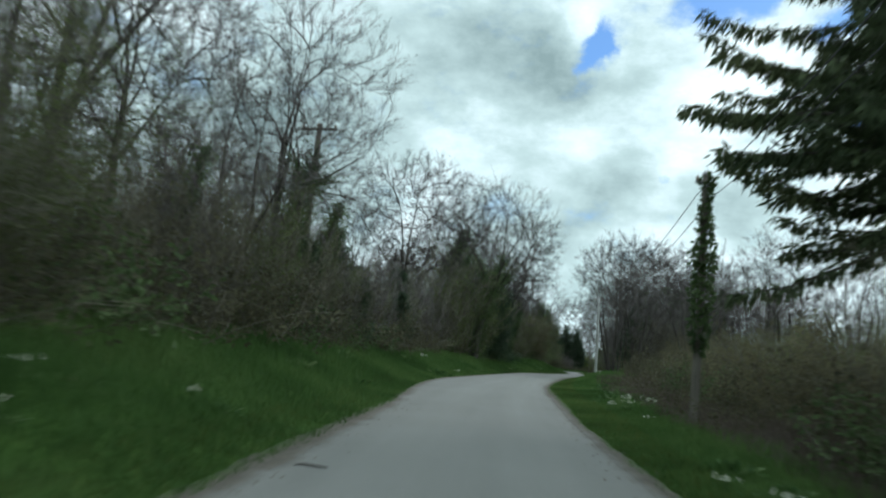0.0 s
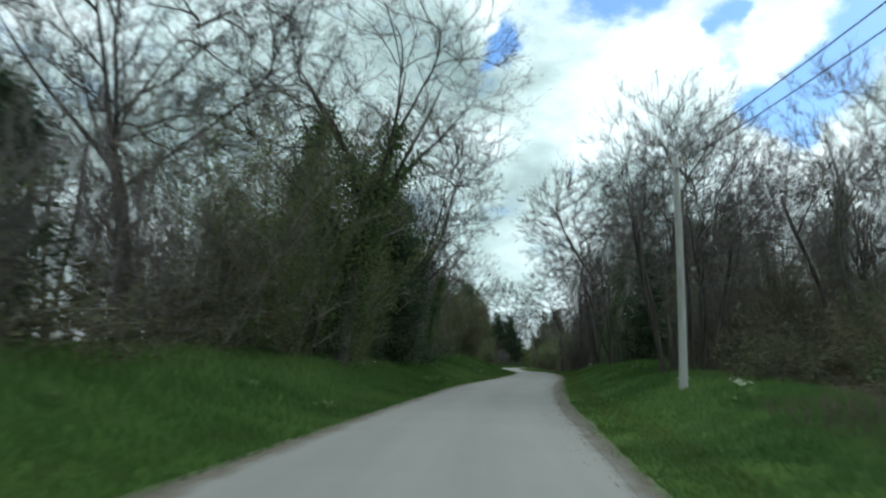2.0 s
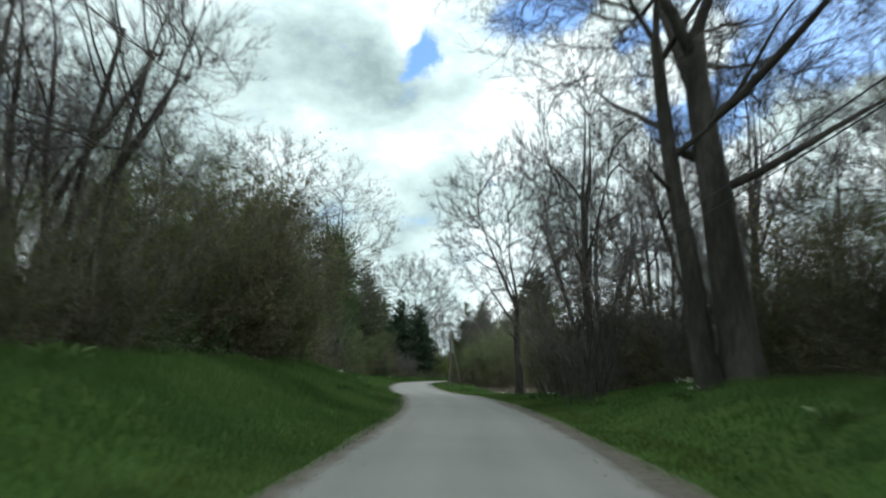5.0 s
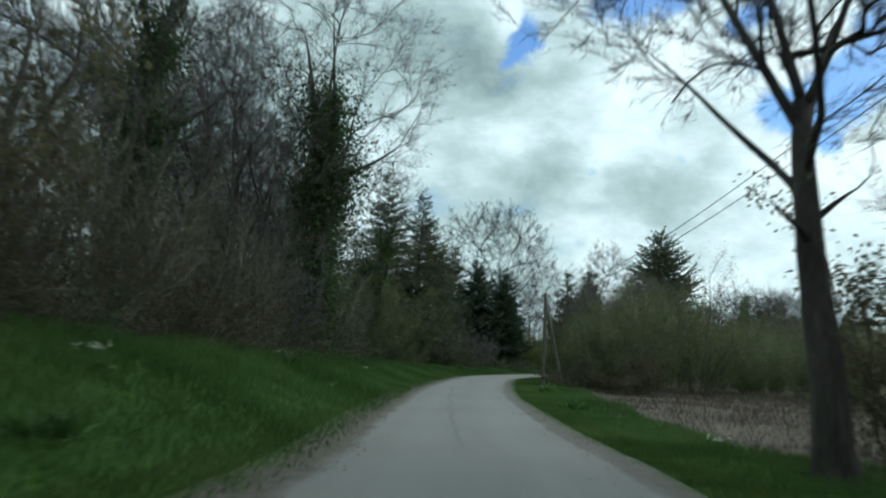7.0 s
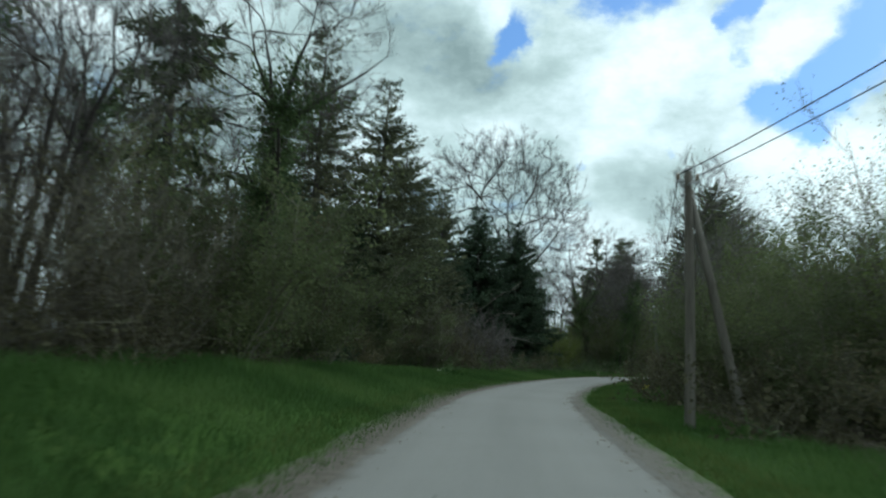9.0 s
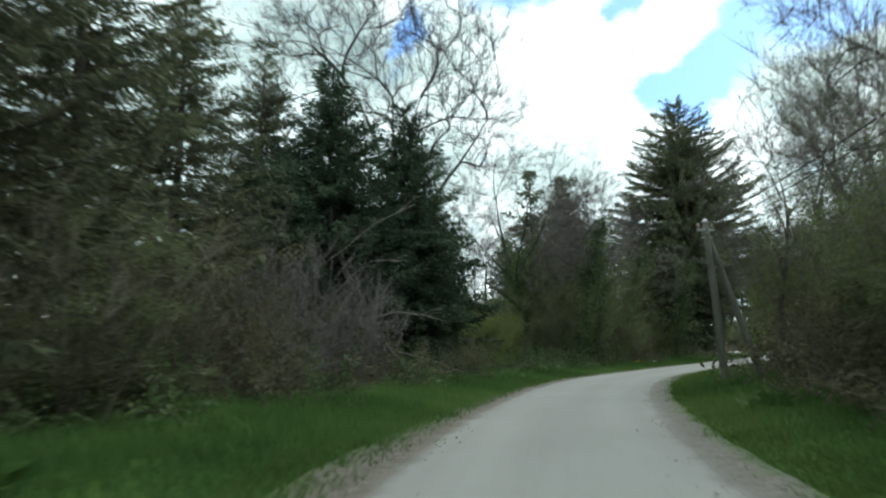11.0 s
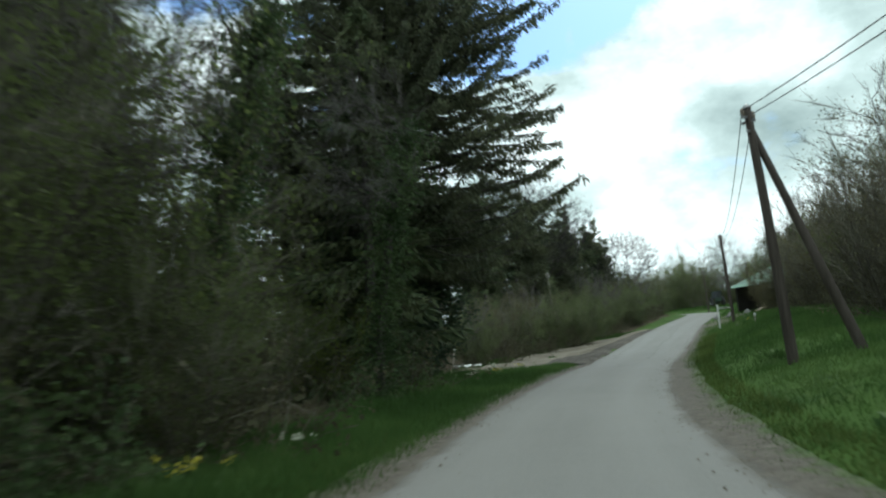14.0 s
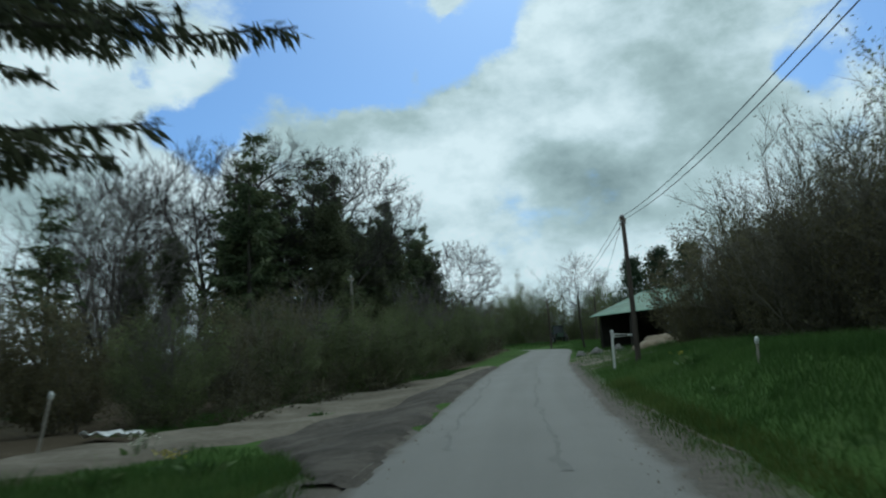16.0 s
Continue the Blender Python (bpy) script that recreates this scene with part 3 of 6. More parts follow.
def leaf_mesh(name, at, size, mat, rng, droop=0.0, aspect=1.6, ways=None):
    """A four-cornered leaf at each place, turned every way; ways: the direction in which each one points."""
    n = len(at)
    d = rng.normal(size=(n, 3)) if ways is None else ways + rng.normal(size=(n, 3)) * 0.35
    d[:, 2] -= droop
    d /= np.linalg.norm(d, axis=1)[:, None]
    a = np.cross(d, rng.normal(size=(n, 3)))
    a /= np.linalg.norm(a, axis=1)[:, None] + 1e-9
    up = np.cross(d, a)
    sz = np.broadcast_to(size, (n,))[:, None] * rng.uniform(0.6, 1.3, (n, 1))
    tip, mid = at + d * sz * aspect, at + d * sz * aspect * 0.45
    v = np.stack([at, mid + a * sz * 0.42 + up * sz * 0.12, tip, mid - a * sz * 0.42 + up * sz * 0.12], 1).reshape(-1, 3)
    f = (np.arange(n)[:, None] * 4 + np.arange(4)).tolist()
    return mesh_from(name, v, f, mat)


def unit(v):
    return v / (np.linalg.norm(v) + 1e-9)


def bough(rng, start, way, length, steps, wobble, lift):
    pts, d = [np.array(start, float)], unit(np.array(way, float))
    for _ in range(steps):
        d = unit(d + rng.normal(size=3) * wobble + np.array([0, 0, lift]))
        pts.append(pts[-1] + d * length / steps)
    return np.array(pts)


def at_part(pts, u):
    k = min(int(u * (len(pts) - 1)), len(pts) - 2)
    w = u * (len(pts) - 1) - k
    return pts[k] * (1 - w) + pts[k + 1] * w, unit(pts[k + 1] - pts[k])


def sideways(rng, d, angle):
    a = unit(np.cross(d, rng.normal(size=3)))
    return unit(d * math.cos(angle) + a * math.sin(angle))


# ---- plants: each kind is built once, then copied ----
def sprigs(rng, starts, ends, low, reach, count, spread=(0.3, 0.9), lift=0.2, outward=None):
    """Fine shoots from along many stems at once: count for each stem, their starts and ends."""
    a, d = np.repeat(starts, count, 0), np.repeat(ends - starts, count, 0)
    n = len(a)
    q = a + d * rng.uniform(low, 1.0, (n, 1))
    d = d / (np.linalg.norm(d, axis=1)[:, None] + 1e-9)
    side = np.cross(d, rng.normal(size=(n, 3)))
    side /= np.linalg.norm(side, axis=1)[:, None] + 1e-9
    angle = rng.uniform(*spread, (n, 1))
    way = d * np.cos(angle) + side * np.sin(angle) + np.array([0, 0, lift])
    if outward is not None:
        way += 0.35 * (q - outward) / (np.linalg.norm(q - outward, axis=1)[:, None] + 1e-9)
    way /= np.linalg.norm(way, axis=1)[:, None]
    return q, q + way * reach * rng.uniform(0.45, 1.15, (n, 1))


def fans(rng, pts, low, reach, count, lift=0.25):
    """The ends of count fine twigs that spring from along pts."""
    out = []
    for _ in range(count):
        q, d = at_part(pts, rng.uniform(low, 0.99))
        e = q + unit(sideways(rng, d, rng.uniform(0.25, 0.85)) + np.array([0, 0, lift])) * reach * rng.uniform(0.5, 1.1)
        out.append((q, e))
    return out


def bare_tree_meshes(seed, tall=16.0, stems=1, trunk_part=0.5, wide=5.5, limbs=8, targets=260, shoots=5, fine=6, girth=0.32, ivy=0.0, buds=0, bud_size=0.1,
                     low=0.42, mat=TWIG, leans=None, upright=0.0, twig=0.5, stout_twigs=1.0):
    """A leafless tree: trunk and limbs, boughs that grow towards places spread through a rounded crown, shoots and fine twigs;
    with ivy the leaves that climb it."""
    rng = np.random.default_rng(seed)
    wood, crown, climbs, nodes, node_ways, boughs = Tubes(), Tubes(), [], [], [], []
    mid, half = np.array([0, 0, tall * (1 + low) / 2]), np.array([wide, wide, tall * (1 - low) / 2])

    def room(p, d):
        """How far from p along d the crown reaches."""
        q, v = (p - mid) / half, d / half
        a, b, c = v @ v, q @ v, q @ q - 1
        disc = b * b - a * c
        return max((-b + math.sqrt(disc)) / a if disc > 0 else 0.0, tall * 0.12)

    for st in range(stems):
        az = rng.uniform(0, 1) + st * 6.28 / stems
        off = 0.3 * (stems > 1)
        out_way, stout = 0.22 * (stems > 1), 0.78 if stems > 1 else 1
        if leans:
            az, out_way, stout = leans[st]
        trunk = bough(rng, (math.cos(az) * off, math.sin(az) * off, -0.3), (math.cos(az) * out_way, math.sin(az) * out_way, 1), tall * trunk_part, 7, 0.07, 0.04)
        r = girth * stout * np.linspace(1, 0.5, 8)
        r[0] *= 1.4
        wood.add(trunk, r, 9)
        climbs.append((trunk, r))
        nodes += list(trunk[5:])
        node_ways += [unit(q) for q in np.gradient(trunk, axis=0)[5:]]
        for i in range(limbs):
            u = min(0.99, 0.5 + 0.55 * (i + 0.6) / limbs)
            p, d = at_part(trunk, u)
            a2 = az + i * 2.4 + rng.uniform(-0.4, 0.4)
            tilt = (rng.uniform(0.75, 1.2) if i < limbs * 0.5 else rng.uniform(0.1, 0.75)) * (1 - 0.6 * upright)
            way = unit(np.array([math.cos(a2) * math.sin(tilt), math.sin(a2) * math.sin(tilt), math.cos(tilt)]))
            ln = room(p, way) * rng.uniform(0.5, 0.75)
            limb = bough(rng, p, way, ln, 6, 0.1, 0.05)
            rl = r[-1] * rng.uniform(0.45, 0.75) * np.linspace(1, 0.22, 7)
            wood.add(limb, rl, 6)
            climbs.append((limb[:4], rl))
            nodes += list(limb[1:])
            node_ways += [unit(q) for q in np.gradient(limb, axis=0)[1:]]
    d = rng.normal(size=(targets, 3))
    d /= np.linalg.norm(d, axis=1)[:, None]
    aims = mid + d * half * (rng.uniform(0.25, 1, (targets, 1)) ** 0.45) * rng.uniform(0.9, 1.06, (targets, 1))
    fork = climbs[0][0][-1]
    spots, ways = np.zeros((len(nodes) + 2 * targets, 3)), np.zeros((len(nodes) + 2 * targets, 3))
    spots[:len(nodes)], ways[:len(nodes)] = nodes, node_ways
    bearer, used, path = np.full(len(spots), -1), len(nodes), np.zeros(len(spots))
    path[:used] = np.linalg.norm(spots[:used, :2] - fork[:2], axis=1) * 0.8
    borne_by, u = [], np.array([[0.33], [0.67], [1.0]])
    for n, aim in enumerate(aims[np.argsort(np.linalg.norm(aims - fork, axis=1))]):
        gap = aim - spots[:used]
        far = np.linalg.norm(gap, axis=1) + 1e-6
        turn = 1 - (gap * ways[:used]).sum(1) / far
        pick = np.argmin(far * (1 + 0.8 * turn) + 0.4 * path[:used])
        near, ln = spots[pick].copy(), far[pick]
        hook = near + ways[pick] * ln * 0.3 + rng.normal(size=3) * 0.05 * ln
        curve = near * (1 - u) ** 2 + hook * 2 * u * (1 - u) + aim * u * u
        boughs.append(np.vstack([near, curve]))
        borne_by.append(bearer[pick])
        spots[used:used + 2], bearer[used:used + 2] = curve[1:], n
        ways[used], ways[used + 1] = unit(curve[1] - curve[0]), unit(aim - curve[1])
        path[used], path[used + 1] = path[pick] + ln * 0.67, path[pick] + ln
        used += 2
    load = np.ones(targets)
    for n in range(targets - 1, -1, -1):
        if borne_by[n] >= 0:
            load[borne_by[n]] += load[n]
    for pts, w in zip(boughs, load):
        r0 = min(0.1, 0.0066 * w ** 0.5) * stout_twigs
        wood.add(pts, r0 * np.linspace(1, 0.75 if w > 2 else 0.35, 4), 5 if w > 12 else 3)
    boughs = np.array(boughs)
    first, second = boughs[:, 1], boughs[:, 3]
    near_ends, far_ends = sprigs(rng, first, second, 0.0, twig * 1.7, shoots, (0.25, 0.8), 0.12 + upright * 0.6, fork)
    crown.spikes(near_ends, far_ends, 0.0058 * stout_twigs)
    tips_a, tips_b = sprigs(rng, near_ends, far_ends, 0.15, twig * 0.8, fine, (0.3, 0.9), 0.1 + upright * 0.4)
    crown.blades(tips_a, tips_b, 0.005 * stout_twigs)
    tips = np.stack([tips_a, tips_b], 1)
    made = {"trunk": wood.mesh("trunk", BARK), "crown": crown.mesh("crown", mat)}
    if buds:
        pick = tips[rng.integers(0, len(tips), buds)]
        made["foliage"] = leaf_mesh("foliage", pick[:, 1] + rng.normal(size=(buds, 3)) * 0.1, bud_size, DULL_LEAF, rng)
    if ivy:
        at = []
        for n, (pts, r) in enumerate(climbs):
            ln = np.linalg.norm(pts[-1] - pts[0]) * (1 if n == 0 else 0.6)
            for _ in range(int(650 * ivy * ln)):
                u = rng.uniform(0, 1)
                p, _ = at_part(pts, u)
                at.append(p + unit(rng.normal(size=3)) * (np.interp(u, np.linspace(0, 1, len(r)), r) + min(abs(rng.normal()), 1.7) * 0.3 * (0.5 + ivy) * (0.6 + 0.8 * abs(math.sin(u * 9)))))
        made["ivy"] = leaf_mesh("ivy", np.array(at), 0.095, IVY_LEAF, rng, 0.4)
    return made


def shrub_meshes(seed, tall=6.0, wide=2.6, stems=18, leaf=BRUSH_LEAF, leaves=1900, stem_mat=BRUSH_STEM, upright=0.6, leaf_size=0.08, twigs=15, low=0.06):
    """A thicket of stems from one stool, with side shoots, fine twigs and young leaves."""
    rng = np.random.default_rng(seed)
    wood, tips = Tubes(), []
    for i in range(stems):
        az, tilt = rng.uniform(0, 6.28), rng.uniform(0.05, 1.0) ** upright
        ln = tall * rng.uniform(0.62, 1.05) * (1 - 0.3 * tilt)
        lean = tilt * wide / tall * 1.15
        st = bough(rng, (math.cos(az) * 0.6 * tilt, math.sin(az) * 0.6 * tilt, -0.2), (math.cos(az) * lean, math.sin(az) * lean, 1), ln, 4, 0.11, 0.02)
        wood.add(st, rng.uniform(0.016, 0.04) * np.linspace(1, 0.25, 5), 3)
        for j in range(8):
            p, d = at_part(st, min(low + (0.97 - low) * (j + rng.uniform(0, 0.9)) / 8, 0.99))
            b = bough(rng, p, sideways(rng, d, rng.uniform(0.35, 1.15)), ln * rng.uniform(0.16, 0.36), 2, 0.22, 0.1)
            tips.append(b)
    tips = np.array(tips)
    wood.spikes(tips[:, 0], tips[:, 2], 0.011)
    tips_a, tips_b = sprigs(rng, tips[:, 0], tips[:, 2], 0.02, 0.62, int(twigs * 1.7), (0.25, 0.85), 0.25)
    wood.blades(tips_a, tips_b, 0.006)
    tips = np.stack([tips_a, tips_b], 1)
    leaves = int(leaves * (2.6 if leaf in (OLIVE_LEAF, SPRING_LEAF, DULL_LEAF) else 1.5))
    leaf_size *= 0.72
    k = rng.integers(0, len(tips), leaves)
    at = tips[k, 0] + (tips[k, 1] - tips[k, 0]) * rng.uniform(0.2, 1.0, (leaves, 1)) + rng.normal(size=(leaves, 3)) * 0.14
    return {"branchwork": wood.mesh("branchwork", stem_mat), "foliage": leaf_mesh("foliage", at, leaf_size, leaf, rng)}


def bramble_meshes(seed, tall=1.8, wide=1.9, leaf=BRAMBLE, leaves=700):
    """Arching canes in a low tangle."""
    rng = np.random.default_rng(seed)
    wood, at = Tubes(), []
    for i in range(28):
        az, r0 = rng.uniform(0, 6.28), rng.uniform(0, 1) ** 0.6 * wide * 0.6
        base = np.array([math.cos(az) * r0, math.sin(az) * r0, -0.1])
        a2 = rng.uniform(0, 6.28)
        cane = bough(rng, base, (math.cos(a2) * 0.5, math.sin(a2) * 0.5, 1), tall * rng.uniform(0.8, 1.7), 4, 0.24, -0.2)
        wood.add(cane, 0.012 * np.linspace(1, 0.4, 5), 3)
        for _ in range(leaves // 17):
            p, _ = at_part(cane, rng.uniform(0.05, 0.99))
            at.append(p + rng.normal(size=3) * 0.12)
    return {"tangle": wood.mesh("tangle", BRUSH_STEM), "foliage": leaf_mesh("foliage", np.array(at), 0.085, leaf, rng)}


def spruce_meshes(seed, tall=18.0, wide=4.2, low=0.06, whorls=34, per=7, mat=NEEDLE, hang=1.0, dense=16, ragged=0.25, spray=1.0, cap=99.0, taper=0.8, droop=0.0):
    """A conifer: drooping boughs in whorls, each with hanging sprays of needles."""
    rng = np.random.default_rng(seed)
    wood = Tubes()
    trunk = bough(rng, (0, 0, -0.3), (0, 0, 1), tall + 0.3, 8, 0.012, 0.05)
    wood.add(trunk, tall * 0.018 * np.linspace(1, 0.06, 9), 8)
    at, ways, sizes = [], [], []
    for w in range(whorls):
        u = low + (0.985 - low) * (w / whorls) ** 0.9
        p, _ = at_part(trunk, u)
        reach = wide * ((1 - u) ** taper * 0.95 + 0.05) * (1 if u > low + 0.12 else 0.8)
        reach = min(reach, cap)
        for i in range(per if u < 0.85 else 5):
            az = rng.uniform(0, 6.28)
            ln = reach * rng.uniform(1 - ragged * 1.6, 1 + ragged)
            p, _ = at_part(trunk, min(0.99, max(low, u + rng.normal() * 2.2 / whorls)))
            b = bough(rng, p, (math.cos(az), math.sin(az), 0.25 - 0.6 * (1 - u) - droop + rng.normal() * 0.16), ln, 5, 0.1, 0.06 + droop * 0.25)
            wood.add(b, max(0.012, 0.02 * ln / 2) * np.linspace(1, 0.25, 6), 3)
            n = max(5, int(dense * ln / wide) + 4)
            side = np.array([-math.sin(az), math.cos(az), 0])
            for k in range(n):
                q, d = at_part(b, 0.12 + 0.87 * (k + rng.uniform(0, 1)) / n)
                for sgn in (-1, 1, -1, 1, 0):
                    at.append(q + rng.normal(size=3) * 0.06)
                    ways.append(d * 0.8 + side * sgn * rng.uniform(0.3, 1.1) - np.array([0, 0, hang * rng.uniform(0.1, 1.2)]))
                    sizes.append((0.1 + 0.09 * ln / wide) * spray)
    return {"trunk": wood.mesh("trunk", BARK), "foliage": leaf_mesh("foliage", np.array(at), np.array(sizes), mat, rng, 0.0, 3.6, np.array(ways))}


def evergreen_meshes(seed, tall=9.0, wide=3.2, leaves=13000, mat=HOLLY_LEAF, low=0.02, size=0.12):
    """A dense evergreen, dark to the ground, with an uneven outline and gaps."""
    rng = np.random.default_rng(seed)
    wood = Tubes()
    trunk = bough(rng, (0, 0, -0.2), (0.03, 0.02, 1), tall * 0.93, 7, 0.03, 0.02)
    wood.add(trunk, tall * 0.017 * np.linspace(1, 0.1, 8), 7)
    at, ways = [], []
    limbs = 130
    for i in range(limbs):
        u = low + (0.97 - low) * rng.uniform(0, 1)
        p, _ = at_part(trunk, u)
        az = rng.uniform(0, 6.28)
        ln = wide * (1.02 - u) ** 0.62 * rng.uniform(0.65, 1.12)
        b = bough(rng, p, (math.cos(az), math.sin(az), rng.uniform(-0.1, 0.5)), ln, 4, 0.12, 0.04)
        wood.add(b, 0.025 * np.linspace(1, 0.25, 5), 3)
        for _ in range(leaves // limbs):
            q, d = at_part(b, rng.uniform(0.15, 0.99))
            at.append(q + rng.normal(size=3) * 0.24)
            ways.append(d + rng.normal(size=3) * 0.6)
    return {"trunk": wood.mesh("trunk", BARK), "foliage": leaf_mesh("foliage", np.array(at), size, mat, rng, 0.25, 1.7, np.array(ways))}


def plant(name, meshes, label, category, group=""):
    root = tagged(new(name), label, category, group)
    for key, me in meshes.items():
        ob = part(key, me, root)
        if key in ("branchwork", "tangle", "foliage", "crown", "ivy"):
            tagged(ob, kind="stuff")
    return root


def put(kind, x, y, scale=1.0, turn=None, sink=0.05, z=None, stretch=1.0):
    """A copy of a plant on the ground."""
    model = KINDS[kind]
    a = turn if turn is not None else random.uniform(0, 360)
    ob = copy_thing(model, Matrix.Identity(4))
    ob.matrix_basis = pose(x, y, (height(x, y) if z is None else z) - sink, 0, 0, a) @ Matrix.Diagonal((scale, scale, scale * stretch, 1))
    return ob


KINDS = {}


def kind(key, name, meshes, label, category, group):
    KINDS[key] = plant(name, meshes, label, category, group)


# ---- ground, lane, shoulders ----
def axis_steps(inner, outer, fine, far):
    core = np.arange(inner[0], inner[1] + fine, fine)
    grow, x = [], fine
    lo, hi = [], []
    step, p = fine * 1.5, core[0]
    while p > outer[0]:
        p -= step
        step *= 1.25
        lo.append(p)
    step, p = fine * 1.5, core[-1]
    while p < outer[1]:
        p += step
        step *= 1.25
        hi.append(p)
    return np.r_[lo[::-1], core, hi]


gx = axis_steps((-14, 124), (-2500, 2500), 0.75, 0)
gy = axis_steps((-8, 256), (-2500, 2500), 0.75, 0)
GX, GY = np.meshgrid(gx, gy)
gz = ground_z(GX.ravel(), GY.ravel())
nx, ny = len(gx), len(gy)
idx = np.arange(nx * ny).reshape(ny, nx)
quads = np.stack([idx[:-1, :-1], idx[:-1, 1:], idx[1:, 1:], idx[1:, :-1]], -1).reshape(-1, 4)
ground_me = mesh_from("ground", np.stack([GX.ravel(), GY.ravel(), gz], 1), quads, GROUND)
gs, glat, _ = lane_of(GX.ravel(), GY.ravel())
# the wood's floor begins at the hedge's foot; on the right a dry meadow lies open
FOOT_L = ((-80, 4.6), (0, 4.8), (12, 5.6), (40, 6.5), (65, 7.2), (85, 8.5), (120, 7.5), (140, 6), (160, 7), (172, 6.5), (180, 4.4), (215, 3.9), (228, 6), (240, 8), (256, 5), (270, 4), (320, 3.6))
FOOT_R = ((-80, 4.2), (0, 4.4), (15, 4.6), (40, 5.2), (55, 6.6), (75, 7.4), (110, 6.5), (125, 4.8), (150, 5), (165, 4.2), (180, 4.2), (195, 5.5), (215, 8), (240, 8.5), (256, 8), (320, 8))
foot = np.where(glat < 0, table(gs, FOOT_L), table(gs, FOOT_R))
litter = np.clip((np.abs(glat) - foot + 0.8) / 1.6, 0, 1) * np.clip((62 - np.abs(glat)) / 12, 0, 1)
meadow = np.clip(1 - np.abs(gs - 138) / 26, 0, 1) * (glat > 0) * np.clip((glat - 4.2) / 1.5, 0, 1) * np.clip((46 - glat) / 8, 0, 1)
meadow = np.clip(meadow * 2.2, 0, 1) + 0.6 * np.clip(1 - np.abs(gs - 28) / 22, 0, 1) * (glat > 4.4)
for zone, values in (("litter", litter * (1 - np.clip(meadow, 0, 1))), ("meadow", np.clip(meadow, 0, 1))):
    ground_me.attributes.new(zone, "FLOAT", "POINT").data.foreach_set("value", values.astype(np.float32))
tagged(new("ground", ground_me), "grassy banks, leaf litter under trees and dry meadow", "ground", kind="structure")


def ribbon(name, s0, s1, lat_a, lat_b, lift, mat, label, category, cols=6, step=0.5, rag=0.0, seed=1, crown=0.0, follow=True, sunk=False):
    """A strip along the lane between two offsets (numbers or functions of s), with ragged edges."""
    rng = np.random.default_rng(seed)
    ss = np.arange(s0, s1 + step, step)
    a = np.array([lat_a(s) if callable(lat_a) else lat_a for s in ss], float)
    b = np.array([lat_b(s) if callable(lat_b) else lat_b for s in ss], float)
    wob = lambda: np.convolve(rng.normal(size=len(ss) + 8), np.ones(5) / 5, "same")[4:-4] * rag * 1.6 + rng.normal(size=len(ss)) * rag * 0.25
    a, b = a + wob(), b + wob()
    v = []
    for k in range(cols + 1):
        u = k / cols
        lat = a * (1 - u) + b * u
        x, y = beside(ss, lat)
        zl = np.interp(ss, RUN, LINE[:, 2])
        z = (np.maximum(ground_z(x, y), zl - (1.0 if sunk else 0.01)) if follow else zl) + lift + crown * (1 - (2 * u - 1) ** 2)
        if follow and k in (0, cols):
            z = z - lift - 0.07
        v.append(np.stack([x, y, z], 1))
    v = np.stack(v, 1).reshape(-1, 3)
    n, c = len(ss), cols + 1
    ix = np.arange(n * c).reshape(n, c)
    f = np.stack([ix[:-1, :-1], ix[:-1, 1:], ix[1:, 1:], ix[1:, :-1]], -1).reshape(-1, 4)
    me = mesh_from(name, v, f, mat)
    lats = a[:, None] + (b - a)[:, None] * np.linspace(0, 1, c)
    edge = np.where(lats < 0, table(ss, EDGE_L)[:, None], table(ss, EDGE_R)[:, None])
    outer = np.where((np.abs(a) > np.abs(b))[:, None], 1 - np.linspace(0, 1, c), np.linspace(0, 1, c)) if follow else np.zeros((n, c))
    for key, values in (("off", np.abs(lats) - edge), ("lat", lats), ("run", np.repeat(ss[:, None], c, 1)), ("rim", outer)):
        me.attributes.new(key, "FLOAT", "POINT").data.foreach_set("value", values.astype(np.float32).ravel())
    return tagged(new(name, me), label, category, kind="structure")


def left_edge(s):
    return -float(table(s, EDGE_L))


def right_edge(s):
    return float(table(s, EDGE_R))


ribbon("road", -70, 330, left_edge, right_edge, 0.015, ASPHALT, "worn pale grey asphalt lane", "road", 16, rag=0.03, crown=0.035, follow=False)
def left_strip(s):
    return float(table(s, ((-20, 0.16), (60, 0.14), (104, 0.2), (118, 0.75), (180, 0.75), (236, 0.75)))) + 0.1 * math.sin(s * 0.2)


def right_strip(s):
    return float(table(s, ((-20, 0.14), (46, 0.18), (58, 0.45), (106, 0.45), (116, 0.42), (184, 0.44), (196, 0.45), (203, 0.5), (214, 0.6), (224, 0.75), (262, 0.75)))) + 0.06 * math.sin(s * 0.3)


ribbon("shoulder_left", -20, 236, lambda s: left_edge(s) - left_strip(s) - 0.15, lambda s: left_edge(s) + 0.12, 0.03, SHOULDER, "strip of bare earth and grit beside the asphalt", "road verge", 6, 0.25, 0.025, 3)
ribbon("shoulder_right", -20, 114, lambda s: right_edge(s) - 0.12, lambda s: right_edge(s) + right_strip(s) + 0.12, 0.03, SHOULDER, "strip of bare earth beside the asphalt", "road verge", 6, 0.25, 0.025, 5)
ribbon("shoulder_right", 113, 192, lambda s: right_edge(s) - 0.2, lambda s: right_edge(s) + right_strip(s) + 0.12, 0.034, SHOULDER_PALE, "strip of pale grit beside the asphalt", "road verge", 6, 0.25, 0.025, 6)
ribbon("shoulder_right", 191, 262, lambda s: right_edge(s) - 0.15, lambda s: right_edge(s) + right_strip(s) + 0.15, 0.03, SHOULDER, "wide strip of earth and grit beside the asphalt", "road verge", 7, 0.25, 0.025, 7)
